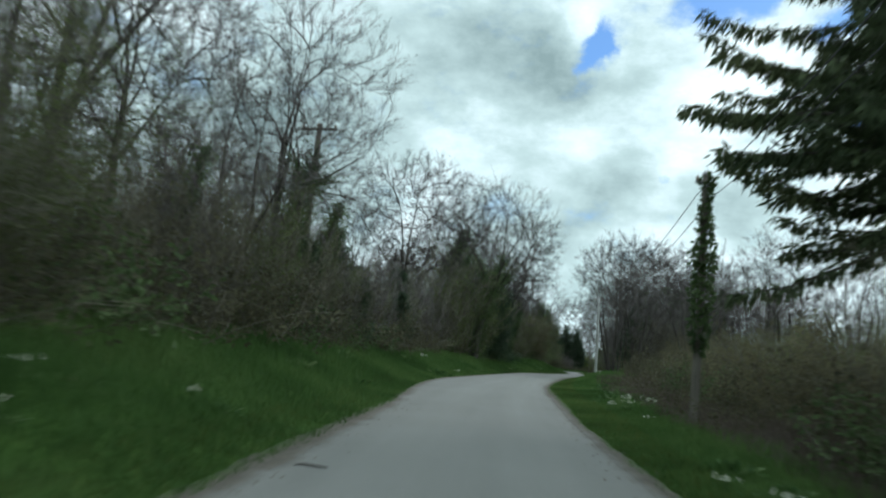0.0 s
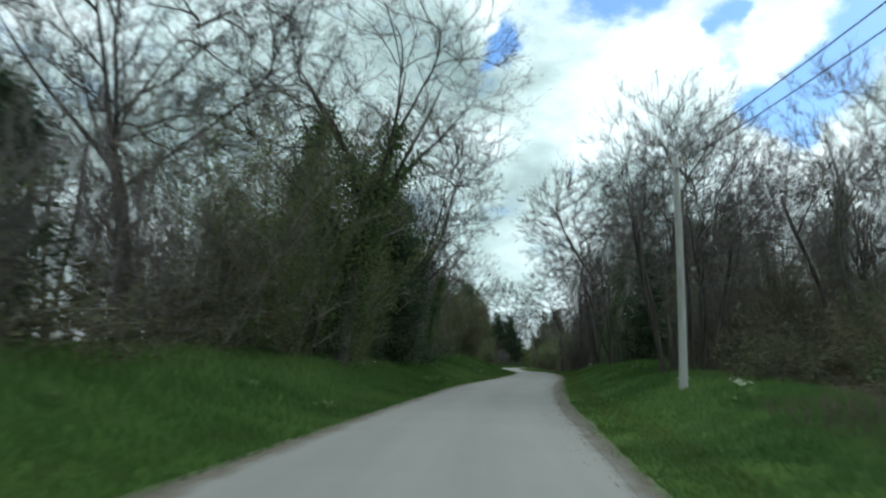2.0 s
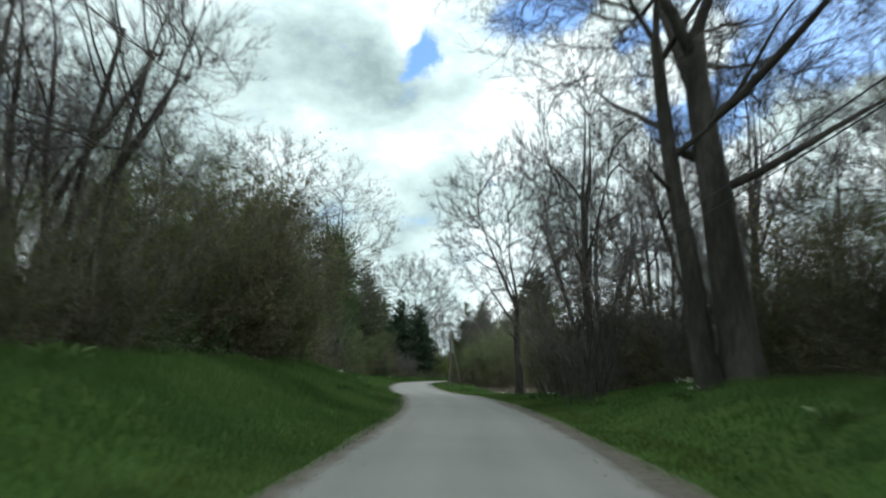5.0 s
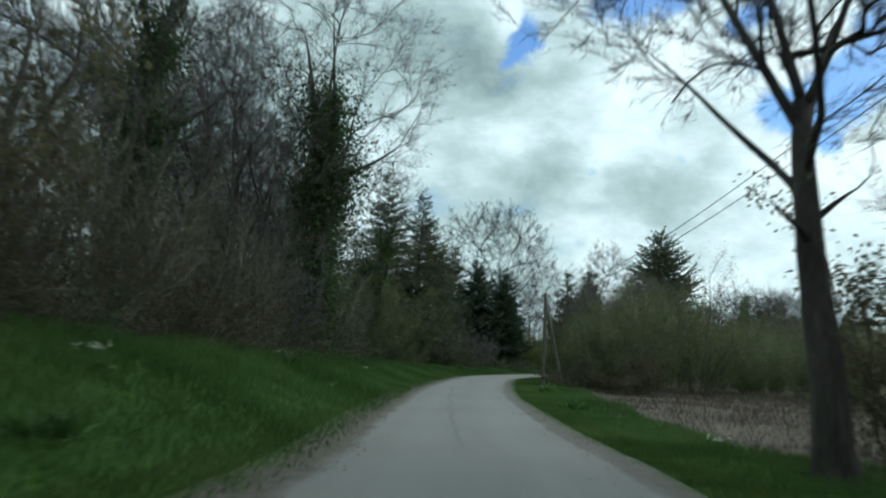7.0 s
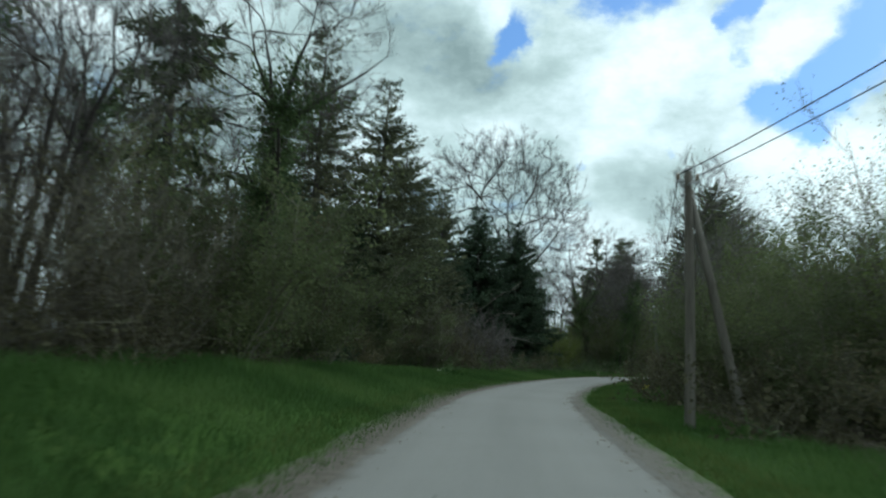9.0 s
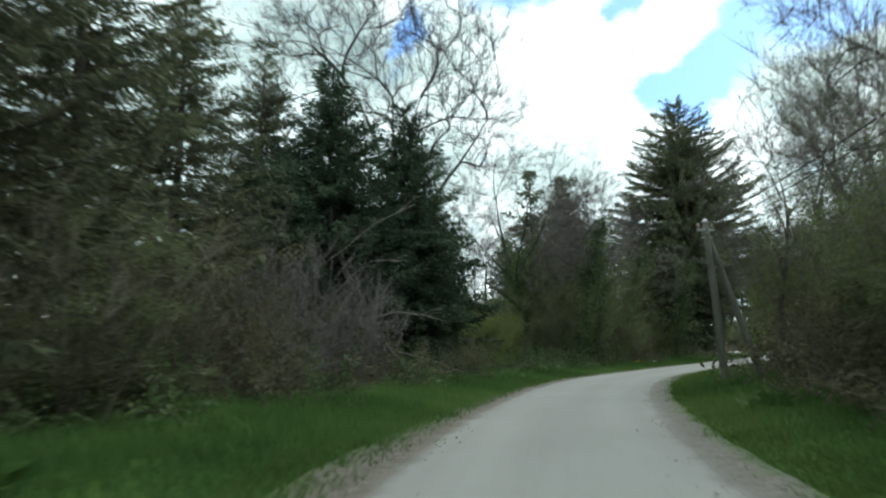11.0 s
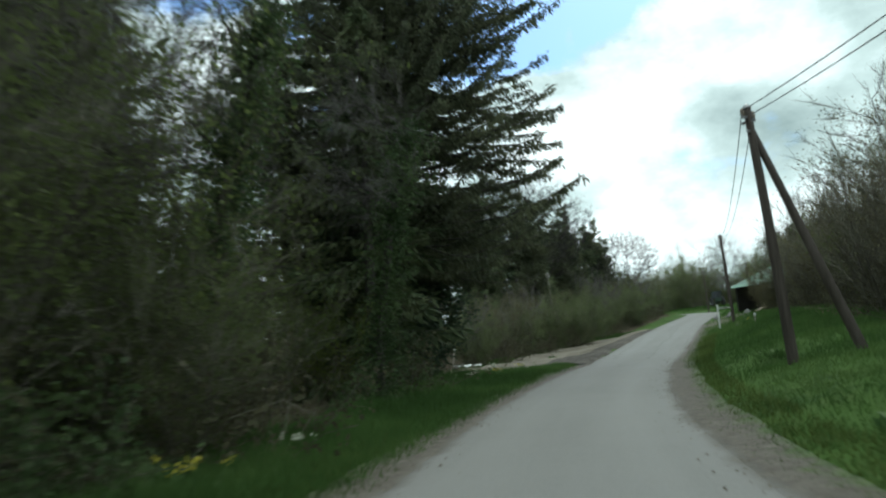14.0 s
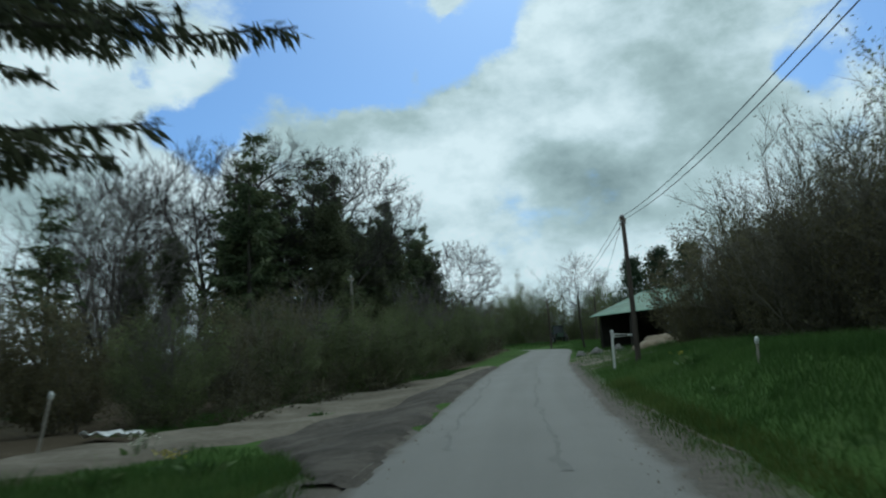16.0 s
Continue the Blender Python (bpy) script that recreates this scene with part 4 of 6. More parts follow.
for side in (-1, 1):
    base = left_edge if side < 0 else right_edge
    grit_rng = np.random.default_rng(40 + side)
    count = 3500
    ss = grit_rng.uniform(0, 262, count)
    lat = np.array([base(s) for s in ss]) + side * (grit_rng.normal(size=count) * 0.22)
    gx_, gy_ = beside(ss, lat)
    u = (lat + 1.9) / 3.9
    gz_ = np.interp(ss, RUN, LINE[:, 2]) + 0.02 + 0.035 * np.clip(1 - (2 * u - 1) ** 2, 0, 1)
    size = grit_rng.uniform(0.006, 0.02, count)[:, None]
    ang = grit_rng.uniform(0, 6.28, count)
    at = np.stack([gx_, gy_, gz_ + 0.012], 1)
    rim_points = [at + np.stack([np.cos(ang + k * 1.257), np.sin(ang + k * 1.257), 0 * ang - 1.0], 1) * size * grit_rng.uniform(0.6, 1.3, (count, 1)) for k in range(5)]
    v = np.stack(rim_points + [at], 1).reshape(-1, 3)
    fan = [(o + k, o + (k + 1) % 5, o + 5) for o in range(0, 6 * count, 6) for k in range(5)]
    tagged(new("grit", mesh_from("grit", v, fan, TRACK)), "scattered grit along the asphalt's edge", "grit", kind="stuff")
# the dirt track that leaves on the left
def track_inner(s):
    return -6.6 + 0.22 * max(0, s - 234) if s < 252 else -2.64 + 0.8 * (s - 252) / 10


ribbon("track", 232, 262, lambda s: -9.2 + 0.10 * max(0, s - 236) - 0.25 * max(0, 238 - s) + 2.4 * max(0, (s - 252) / 10), lambda s: track_inner(s) - 0.15 * max(0, 236 - s), 0.09, TRACK, "pale dirt track joining the lane", "track", 8, rag=0.15, seed=8, sunk=True)
ribbon("apron", 230.5, 262, lambda s: max(-2.3 - 0.45 * max(0, s - 231), track_inner(s) - 0.4), lambda s: left_edge(s) + 0.15, 0.07, MUD, "dark bare earth where the track meets the asphalt", "road verge", 8, 0.25, 0.1, 9, sunk=True)
ribbon("yard", 254, 275, lambda s: 1.8, lambda s: 8.4, 0.05, TRACK, "pale gravel yard in front of the barn", "yard", 6, rag=0.2, seed=10)

# ---- plant kinds ----
kind("oak_a", "oak_tree", bare_tree_meshes(11, 17, trunk_part=0.4, wide=6.4, limbs=9, targets=1200, shoots=5, fine=7, mat=OAK_TWIG, stout_twigs=1.15, low=0.34, twig=0.42), "tall leafless oak with a broad rounded crown", "tree", "leafless trees")
kind("oak_b", "oak_tree", bare_tree_meshes(12, 16, stems=2, trunk_part=0.45, wide=6.6, limbs=6, targets=1200, shoots=5, fine=7, girth=0.42, mat=OAK_TWIG, stout_twigs=1.15, low=0.32, leans=[(3.0, 0.3, 0.55), (0.2, 0.03, 1.0)]), "leafless twin-stemmed oak with dark limbs", "tree", "leafless trees")
kind("ash_a", "leafless_tree", bare_tree_meshes(13, 14, trunk_part=0.55, wide=3.8, limbs=8, targets=420, shoots=5, fine=7, girth=0.19, low=0.25, upright=0.5, twig=0.45), "slender leafless tree with upswept twigs", "tree", "leafless trees")
kind("ash_b", "leafless_tree", bare_tree_meshes(14, 12, stems=5, trunk_part=0.6, wide=3.8, limbs=3, targets=420, shoots=5, fine=7, girth=0.13, low=0.15, upright=0.7, twig=0.45), "many-stemmed leafless tree with purple-grey twigs", "tree", "leafless trees")
kind("ivy_oak", "ivy_clad_tree", bare_tree_meshes(15, 16, trunk_part=0.6, wide=4.8, limbs=8, targets=480, girth=0.34, ivy=1.0, low=0.4), "leafless tree with a trunk wrapped in dark ivy", "tree", "ivy-clad trees")
kind("ivy_wide", "ivy_clad_tree", bare_tree_meshes(18, 17, trunk_part=0.45, wide=7.5, limbs=10, targets=760, shoots=6, girth=0.42, ivy=0.8, low=0.28), "wide leafless oak with ivy on its trunk", "tree", "ivy-clad trees")
kind("ivy_pole", "ivy_clad_tree", bare_tree_meshes(16, 12, trunk_part=0.85, wide=2.2, limbs=6, targets=160, girth=0.2, ivy=1.1, low=0.5), "thin tree trunk thick with dark ivy", "tree", "ivy-clad trees")
kind("birch", "spring_tree", bare_tree_meshes(17, 14, trunk_part=0.6, wide=3.4, limbs=8, targets=420, shoots=6, girth=0.16, buds=12000, bud_size=0.032, low=0.12, upright=0.3), "slim tree with young pale green leaves", "tree", "trees in young leaf")
kind("hazel_a", "hazel_thicket", shrub_meshes(21, 6.0, 2.6, leaves=3000, leaf_size=0.055), "tall brown hazel thicket with few leaves", "shrub", "hedge shrubs")
kind("hazel_b", "hazel_thicket", shrub_meshes(22, 6.5, 2.2, 20, leaves=2600, leaf_size=0.055, upright=0.9), "upright brown hazel stems with fine twigs", "shrub", "hedge shrubs")
kind("olive", "willow_shrub", shrub_meshes(23, 6.5, 2.8, 16, OLIVE_LEAF, 5200, leaf_size=0.055), "olive-green willow shrub coming into leaf", "shrub", "hedge shrubs")
kind("spring", "willow_shrub", shrub_meshes(24, 5.5, 2.8, 14, SPRING_LEAF, 9000, leaf_size=0.055), "yellow-green willow shrub in young leaf", "shrub", "hedge shrubs")
kind("sparse", "blackthorn_thicket", shrub_meshes(25, 7.0, 2.4, 20, BRUSH_LEAF, 200, TWIG, 0.8, 0.04, 20), "leafless blackthorn thicket with purple-grey twigs", "shrub", "hedge shrubs")
kind("thicket", "scrub_thicket", shrub_meshes(27, 6.0, 3.0, 12, BRUSH_LEAF, 6000, BRUSH_STEM, 0.5, 0.1, 7, 0.02), "dense dark brown thicket at the wood's edge", "shrub", "hedge shrubs")
kind("thicket_low", "low_thicket", shrub_meshes(28, 3.4, 2.6, 12, BRUSH_LEAF, 4200, BRUSH_STEM, 0.5, 0.085, 7, 0.02), "low dense dark brown thicket", "shrub", "hedge shrubs")
kind("pale", "pale_stemmed_sapling", shrub_meshes(26, 4.5, 1.4, 7, WEED, 500, PALE_STEM, 0.8, 0.08, 5), "small sapling with pale forked stems", "shrub", "hedge shrubs")
kind("bramble", "bramble_clump", bramble_meshes(31), "low tangle of brown bramble canes", "shrub", "brambles")
kind("bramble_green", "bramble_clump", bramble_meshes(32, 1.5, 1.8, IVY_LEAF, 1000), "low bramble clump with dark green leaves", "shrub", "brambles")
kind("spruce_a", "spruce_tree", spruce_meshes(41, 18, 5.4, 0.02, 52, 9, SPRUCE_GREEN, dense=44, ragged=0.35, spray=0.48), "tall dull green spruce with drooping boughs", "tree", "conifers")
kind("spruce_near", "spruce_tree", spruce_meshes(46, 21.5, 9.6, 0.22, 74, 12, SPRUCE_GREEN, dense=130, ragged=0.28, spray=0.42, hang=2.2, droop=0.25, cap=5.9, taper=0.7), "tall spruce with hanging boughs over the verge", "tree", "conifers")
kind("spruce_side", "spruce_tree", spruce_meshes(47, 18, 6.6, 0.26, 70, 13, dense=100, ragged=0.35, spray=0.45, hang=2.4, droop=0.3), "tall spruce with hanging boughs beside the lane", "tree", "conifers")
kind("spruce_b", "spruce_tree", spruce_meshes(42, 15, 3.4, 0.06, 24, 6, dense=9, ragged=0.4), "ragged dark green spruce", "tree", "conifers")
kind("spruce_c", "spruce_tree", spruce_meshes(44, 11, 4.3, 0.0, 54, 9, HOLLY_LEAF, 0.7, 56, 0.25, 0.4, taper=0.75), "dense dark spruce with boughs to the ground", "tree", "conifers")
kind("scrub_green", "green_thicket", shrub_meshes(29, 6.0, 3.0, 12, DULL_LEAF, 7000, BRUSH_STEM, 0.5, 0.078, 7, 0.02), "dense dull green thicket coming into leaf", "shrub", "hedge shrubs")
kind("holly", "holly_tree", evergreen_meshes(43), "dense dark evergreen holly", "tree", "evergreens")
kind("yew", "yew_tree", evergreen_meshes(48, 9.5, 3.8, 90000, HOLLY_LEAF, 0.0, 0.08), "wide black-green yew with boughs to the ground", "tree", "evergreens")
kind("ivy_bulk", "ivy_clad_tree", bare_tree_meshes(19, 16, trunk_part=0.55, wide=4.6, limbs=9, targets=420, shoots=5, girth=0.36, ivy=2.1, low=0.35), "tall leafless tree smothered in dark ivy", "tree", "ivy-clad trees")
kind("cypress", "cypress_tree", evergreen_meshes(45, 14, 3.0, 22000, SPRUCE_GREEN, 0.03, 0.13), "tall dense dull green cypress", "tree", "conifers")


def in_gap(x, y):
    """True in the narrow opening before the white heap, and round the plastic sheet."""
    if math.hypot(x - 73.6, y - 223.2) < 2.6:
        return True
    u = min(max((x - 54.6) * 0.219 + (y - 201) * 0.976, 0), 40)
    return math.hypot(x - 54.6 - 0.219 * u, y - 201 - 0.976 * u) < 0.8 and u > 2


def row(side, s0, s1, near, deep, gap, choice, size=(0.85, 1.15), seed=0, tilt=0.0):
    """Plants along the lane behind the hedge's foot, at random within a belt."""
    rng = random.Random(seed)
    s = s0
    while s < s1:
        edge = table(s, FOOT_L) if side < 0 else table(s, FOOT_R)
        x, y = beside(s, side * (edge + near + rng.uniform(0, deep)))
        key, big, turn = rng.choice(choice), rng.uniform(*size), rng.uniform(0, 360)
        if not in_gap(x, y):
            put(key, x, y, big, turn)
        s += gap * rng.uniform(0.7, 1.3)


# hedge on the left
row(-1, -4, 46, 0.6, 1.0, 2.3, ["hazel_a", "hazel_b", "hazel_a", "olive", "sparse"], (0.6, 0.82), 1)
row(-1, -4, 45, 3.0, 2.5, 3.2, ["sparse", "hazel_b", "sparse", "olive"], (0.65, 0.9), 2)
row(-1, 0, 50, 6.5, 5, 5.5, ["ash_a", "ash_b", "sparse", "ash_b"], (0.8, 1.1), 3)
row(-1, -4, 66, 0.0, 0.8, 1.9, ["bramble", "bramble", "bramble_green"], (0.7, 1.1), 4)
row(-1, 46, 68, 0.8, 1.2, 2.4, ["hazel_a", "olive", "sparse"], (0.55, 0.85), 5)
row(-1, 78, 126, 0.8, 1.6, 2.9, ["hazel_a", "hazel_b", "sparse", "sparse"], (0.5, 0.8), 6)
row(-1, 70, 128, 3.5, 3.5, 4.4, ["sparse", "ash_b", "hazel_a"], (0.75, 1.0), 7)
row(-1, 70, 128, 8.0, 6, 6.0, ["ash_a", "ash_b", "ivy_pole"], (0.85, 1.15), 8)
row(-1, 68, 128, 0.0, 0.8, 2.2, ["bramble", "bramble_green"], (0.6, 0.9), 9)
row(-1, 124, 160, 0.6, 1.4, 2.2, ["hazel_a", "hazel_b", "sparse"], (0.7, 1.0), 10)
row(-1, 124, 160, 3.5, 4, 3.4, ["ash_b", "ash_a", "ivy_pole", "sparse"], (0.8, 1.15), 11)
row(-1, 126, 178, 8.0, 6, 4.0, ["ash_a", "ash_b", "ivy_oak"], (0.9, 1.2), 12)
row(-1, 122, 160, -0.2, 0.8, 2.2, ["bramble"], (0.6, 0.9), 13)
row(-1, 178, 190, 0.5, 1.2, 2.4, ["thicket_low", "sparse", "bramble"], (0.45, 0.65), 14)
row(-1, 207, 217, 0.5, 1.2, 2.6, ["olive", "scrub_green", "bramble_green"], (0.5, 0.75), 74)
row(-1, 193, 208, 5.5, 4, 2.0, ["spring", "spring", "olive"], (0.65, 0.9), 71)
row(-1, 176, 192, 3.0, 4, 4.0, ["thicket", "sparse", "ivy_pole"], (0.6, 0.85), 15)
row(-1, 207, 218, 3.0, 4, 4.0, ["scrub_green", "olive", "ivy_pole"], (0.65, 0.95), 75)
row(-1, 172, 222, 0.0, 0.9, 2.0, ["bramble", "bramble_green", "bramble_green"], (0.55, 0.85), 16)
row(-1, 186, 240, 12.0, 9, 5.0, ["spring", "olive", "spring"], (0.7, 1.0), 17)
row(-1, 240, 305, 1.0, 2.5, 2.4, ["sparse", "hazel_b", "scrub_green", "scrub_green"], (0.5, 0.9), 18)
row(-1, 260, 305, 5.0, 7, 3.4, ["spruce_b", "cypress", "ash_a", "cypress"], (0.7, 0.9), 19)
row(-1, 234, 300, 1.0, 1.5, 2.2, ["bramble"], (0.6, 0.9), 20)
row(-1, -4, 45, 3.4, 2, 3.4, ["thicket_low", "scrub_green"], (0.6, 0.8), 51)
row(-1, -4, 42, 3.0, 2.5, 2.4, ["thicket", "hazel_a", "thicket"], (0.75, 0.95), 81)
row(-1, 4, 50, 7, 4, 5.6, ["ash_b", "sparse", "ash_b"], (0.8, 1.0), 82)
row(-1, 24, 50, 11, 8, 6.5, ["ash_b", "olive"], (0.6, 0.8), 52)
row(-1, 98, 160, 4.0, 2.5, 2.6, ["thicket", "scrub_green", "thicket_low"], (0.7, 0.95), 53)
row(-1, 104, 180, 11, 8, 4.2, ["thicket", "ash_b"], (0.9, 1.2), 54)
row(-1, 160, 180, 0.8, 2, 2.0, ["thicket_low", "scrub_green"], (0.6, 0.9), 55)
row(-1, 176, 187, 2.6, 2.5, 2.4, ["thicket", "sparse", "hazel_a"], (0.5, 0.7), 56)
row(-1, 207, 224, 2.6, 2.5, 2.4, ["spring", "olive"], (0.7, 0.95), 76)
row(-1, 180, 240, 15, 10, 4.5, ["scrub_green", "olive", "spring"], (0.8, 1.2), 57)
row(-1, 240, 300, 4.0, 3, 2.4, ["scrub_green", "thicket", "sparse", "thicket"], (0.65, 0.95), 58)
row(-1, 262, 300, 9, 8, 4.0, ["cypress", "oak_a", "spruce_b"], (0.75, 0.95), 59)
# hedge on the right
row(1, 97, 117, 1.5, 3.5, 1.8, ["thicket", "hazel_a", "hazel_b"], (0.75, 1.0), 91)
row(1, 238, 257, 0.3, 1.6, 1.9, ["thicket", "thicket", "hazel_a"], (0.85, 1.1), 92)
row(-1, 55, 64, 1.4, 2.6, 2.3, ["hazel_a", "olive", "hazel_b"], (0.85, 1.15), 93)
row(1, 63, 74, 2.0, 3.0, 2.0, ["hazel_a", "thicket"], (0.8, 0.95), 95)
row(1, -6, 12, 2.4, 2, 2.2, ["thicket_low", "thicket"], (0.8, 1.0), 61)
row(1, 14, 60, 3.0, 3, 2.2, ["thicket_low"], (0.7, 0.95), 62)
row(1, 22, 64, 9.0, 6, 3.0, ["thicket", "olive"], (0.7, 0.95), 63)
row(1, 58, 114, 3.5, 2.5, 3.0, ["thicket_low", "scrub_green"], (0.6, 0.8), 64)
row(1, 58, 116, 12, 8, 4.6, ["thicket", "ash_b"], (0.75, 1.0), 65)
row(1, 116, 152, 25, 8, 2.4, ["thicket", "scrub_green", "spring"], (0.72, 0.9), 66)
row(1, 152, 196, 2.6, 2, 2.2, ["scrub_green", "thicket_low", "olive"], (0.75, 1.0), 67)
row(1, 152, 200, 9, 6, 2.8, ["scrub_green", "olive"], (0.65, 0.9), 68)
row(1, 196, 256, 5, 2.5, 2.2, ["thicket"], (1.1, 1.4), 69)
row(1, 200, 262, 10, 6, 3.4, ["thicket"], (1.0, 1.4), 70)
row(1, -6, 8, 0.6, 1.0, 2.2, ["hazel_a", "sparse"], (0.5, 0.7), 31)
row(1, 22, 62, 4.0, 4, 2.6, ["hazel_a", "olive", "hazel_b", "sparse"], (0.5, 0.75), 32)
row(1, 6, 60, 0.6, 2.5, 1.7, ["bramble", "bramble", "bramble_green"], (0.6, 1.0), 33)
row(1, 30, 66, 14.0, 10, 4.0, ["hazel_b", "olive", "hazel_a"], (0.7, 0.95), 34)
row(1, 60, 112, 1.0, 2.5, 2.4, ["hazel_a", "hazel_b", "sparse", "olive"], (0.65, 1.0), 35)
row(1, 58, 112, 3.0, 4, 3.4, ["ash_b", "sparse", "ash_b", "ivy_pole"], (0.7, 0.9), 36)
row(1, 60, 116, 0.2, 1.0, 2.2, ["bramble"], (0.5, 0.8), 37)
row(1, 64, 112, 8.0, 6, 5.0, ["ash_a", "ash_b", "ivy_pole"], (0.8, 1.1), 38)
row(1, 118, 150, 22.0, 6, 2.6, ["scrub_green", "olive", "thicket"], (0.6, 0.8), 39)
row(1, 118, 152, 30.0, 10, 3.0, ["olive", "spring", "scrub_green"], (0.75, 0.92), 40)
row(1, 154, 186, 0.8, 1.6, 2.0, ["thicket_low", "scrub_green", "olive", "hazel_a"], (0.5, 0.85), 41)
row(1, 154, 196, 4.0, 4, 3.2, ["olive", "hazel_a", "spring", "olive"], (0.9, 1.25), 42)
row(1, 152, 190, 0.0, 1.0, 1.9, ["bramble"], (0.6, 0.9), 43)
row(1, 196, 222, 3.0, 3, 2.5, ["olive", "hazel_a", "hazel_b"], (0.55, 0.8), 44)
row(1, 222, 256, 0.5, 2, 2.2, ["hazel_a", "hazel_b", "olive"], (1.1, 1.35), 45)
row(1, 214, 256, 3.5, 4, 3.0, ["sparse", "ash_b", "hazel_b"], (0.8, 1.05), 46)
row(1, 205, 256, 0.0, 1.0, 2.0, ["bramble"], (0.6, 0.9), 47)
row(1, 284, 325, 3.0, 6, 3.5, ["hazel_a", "olive", "scrub_green"], (0.8, 1.1), 48)

for x, y, size in ((100.0, 217.7, 1.15), (102.4, 217.9, 1.2), (103.0, 216.6, 1.2), (100.7, 214.6, 1.2), (105.6, 217.4, 1.2), (98.2, 212.6, 1.3), (100.7, 211.4, 1.4), (103.7, 213.8, 1.4)):
    put("hazel_a", x, y, size)
    put("thicket", x + 1.5, y - 1.2, size)
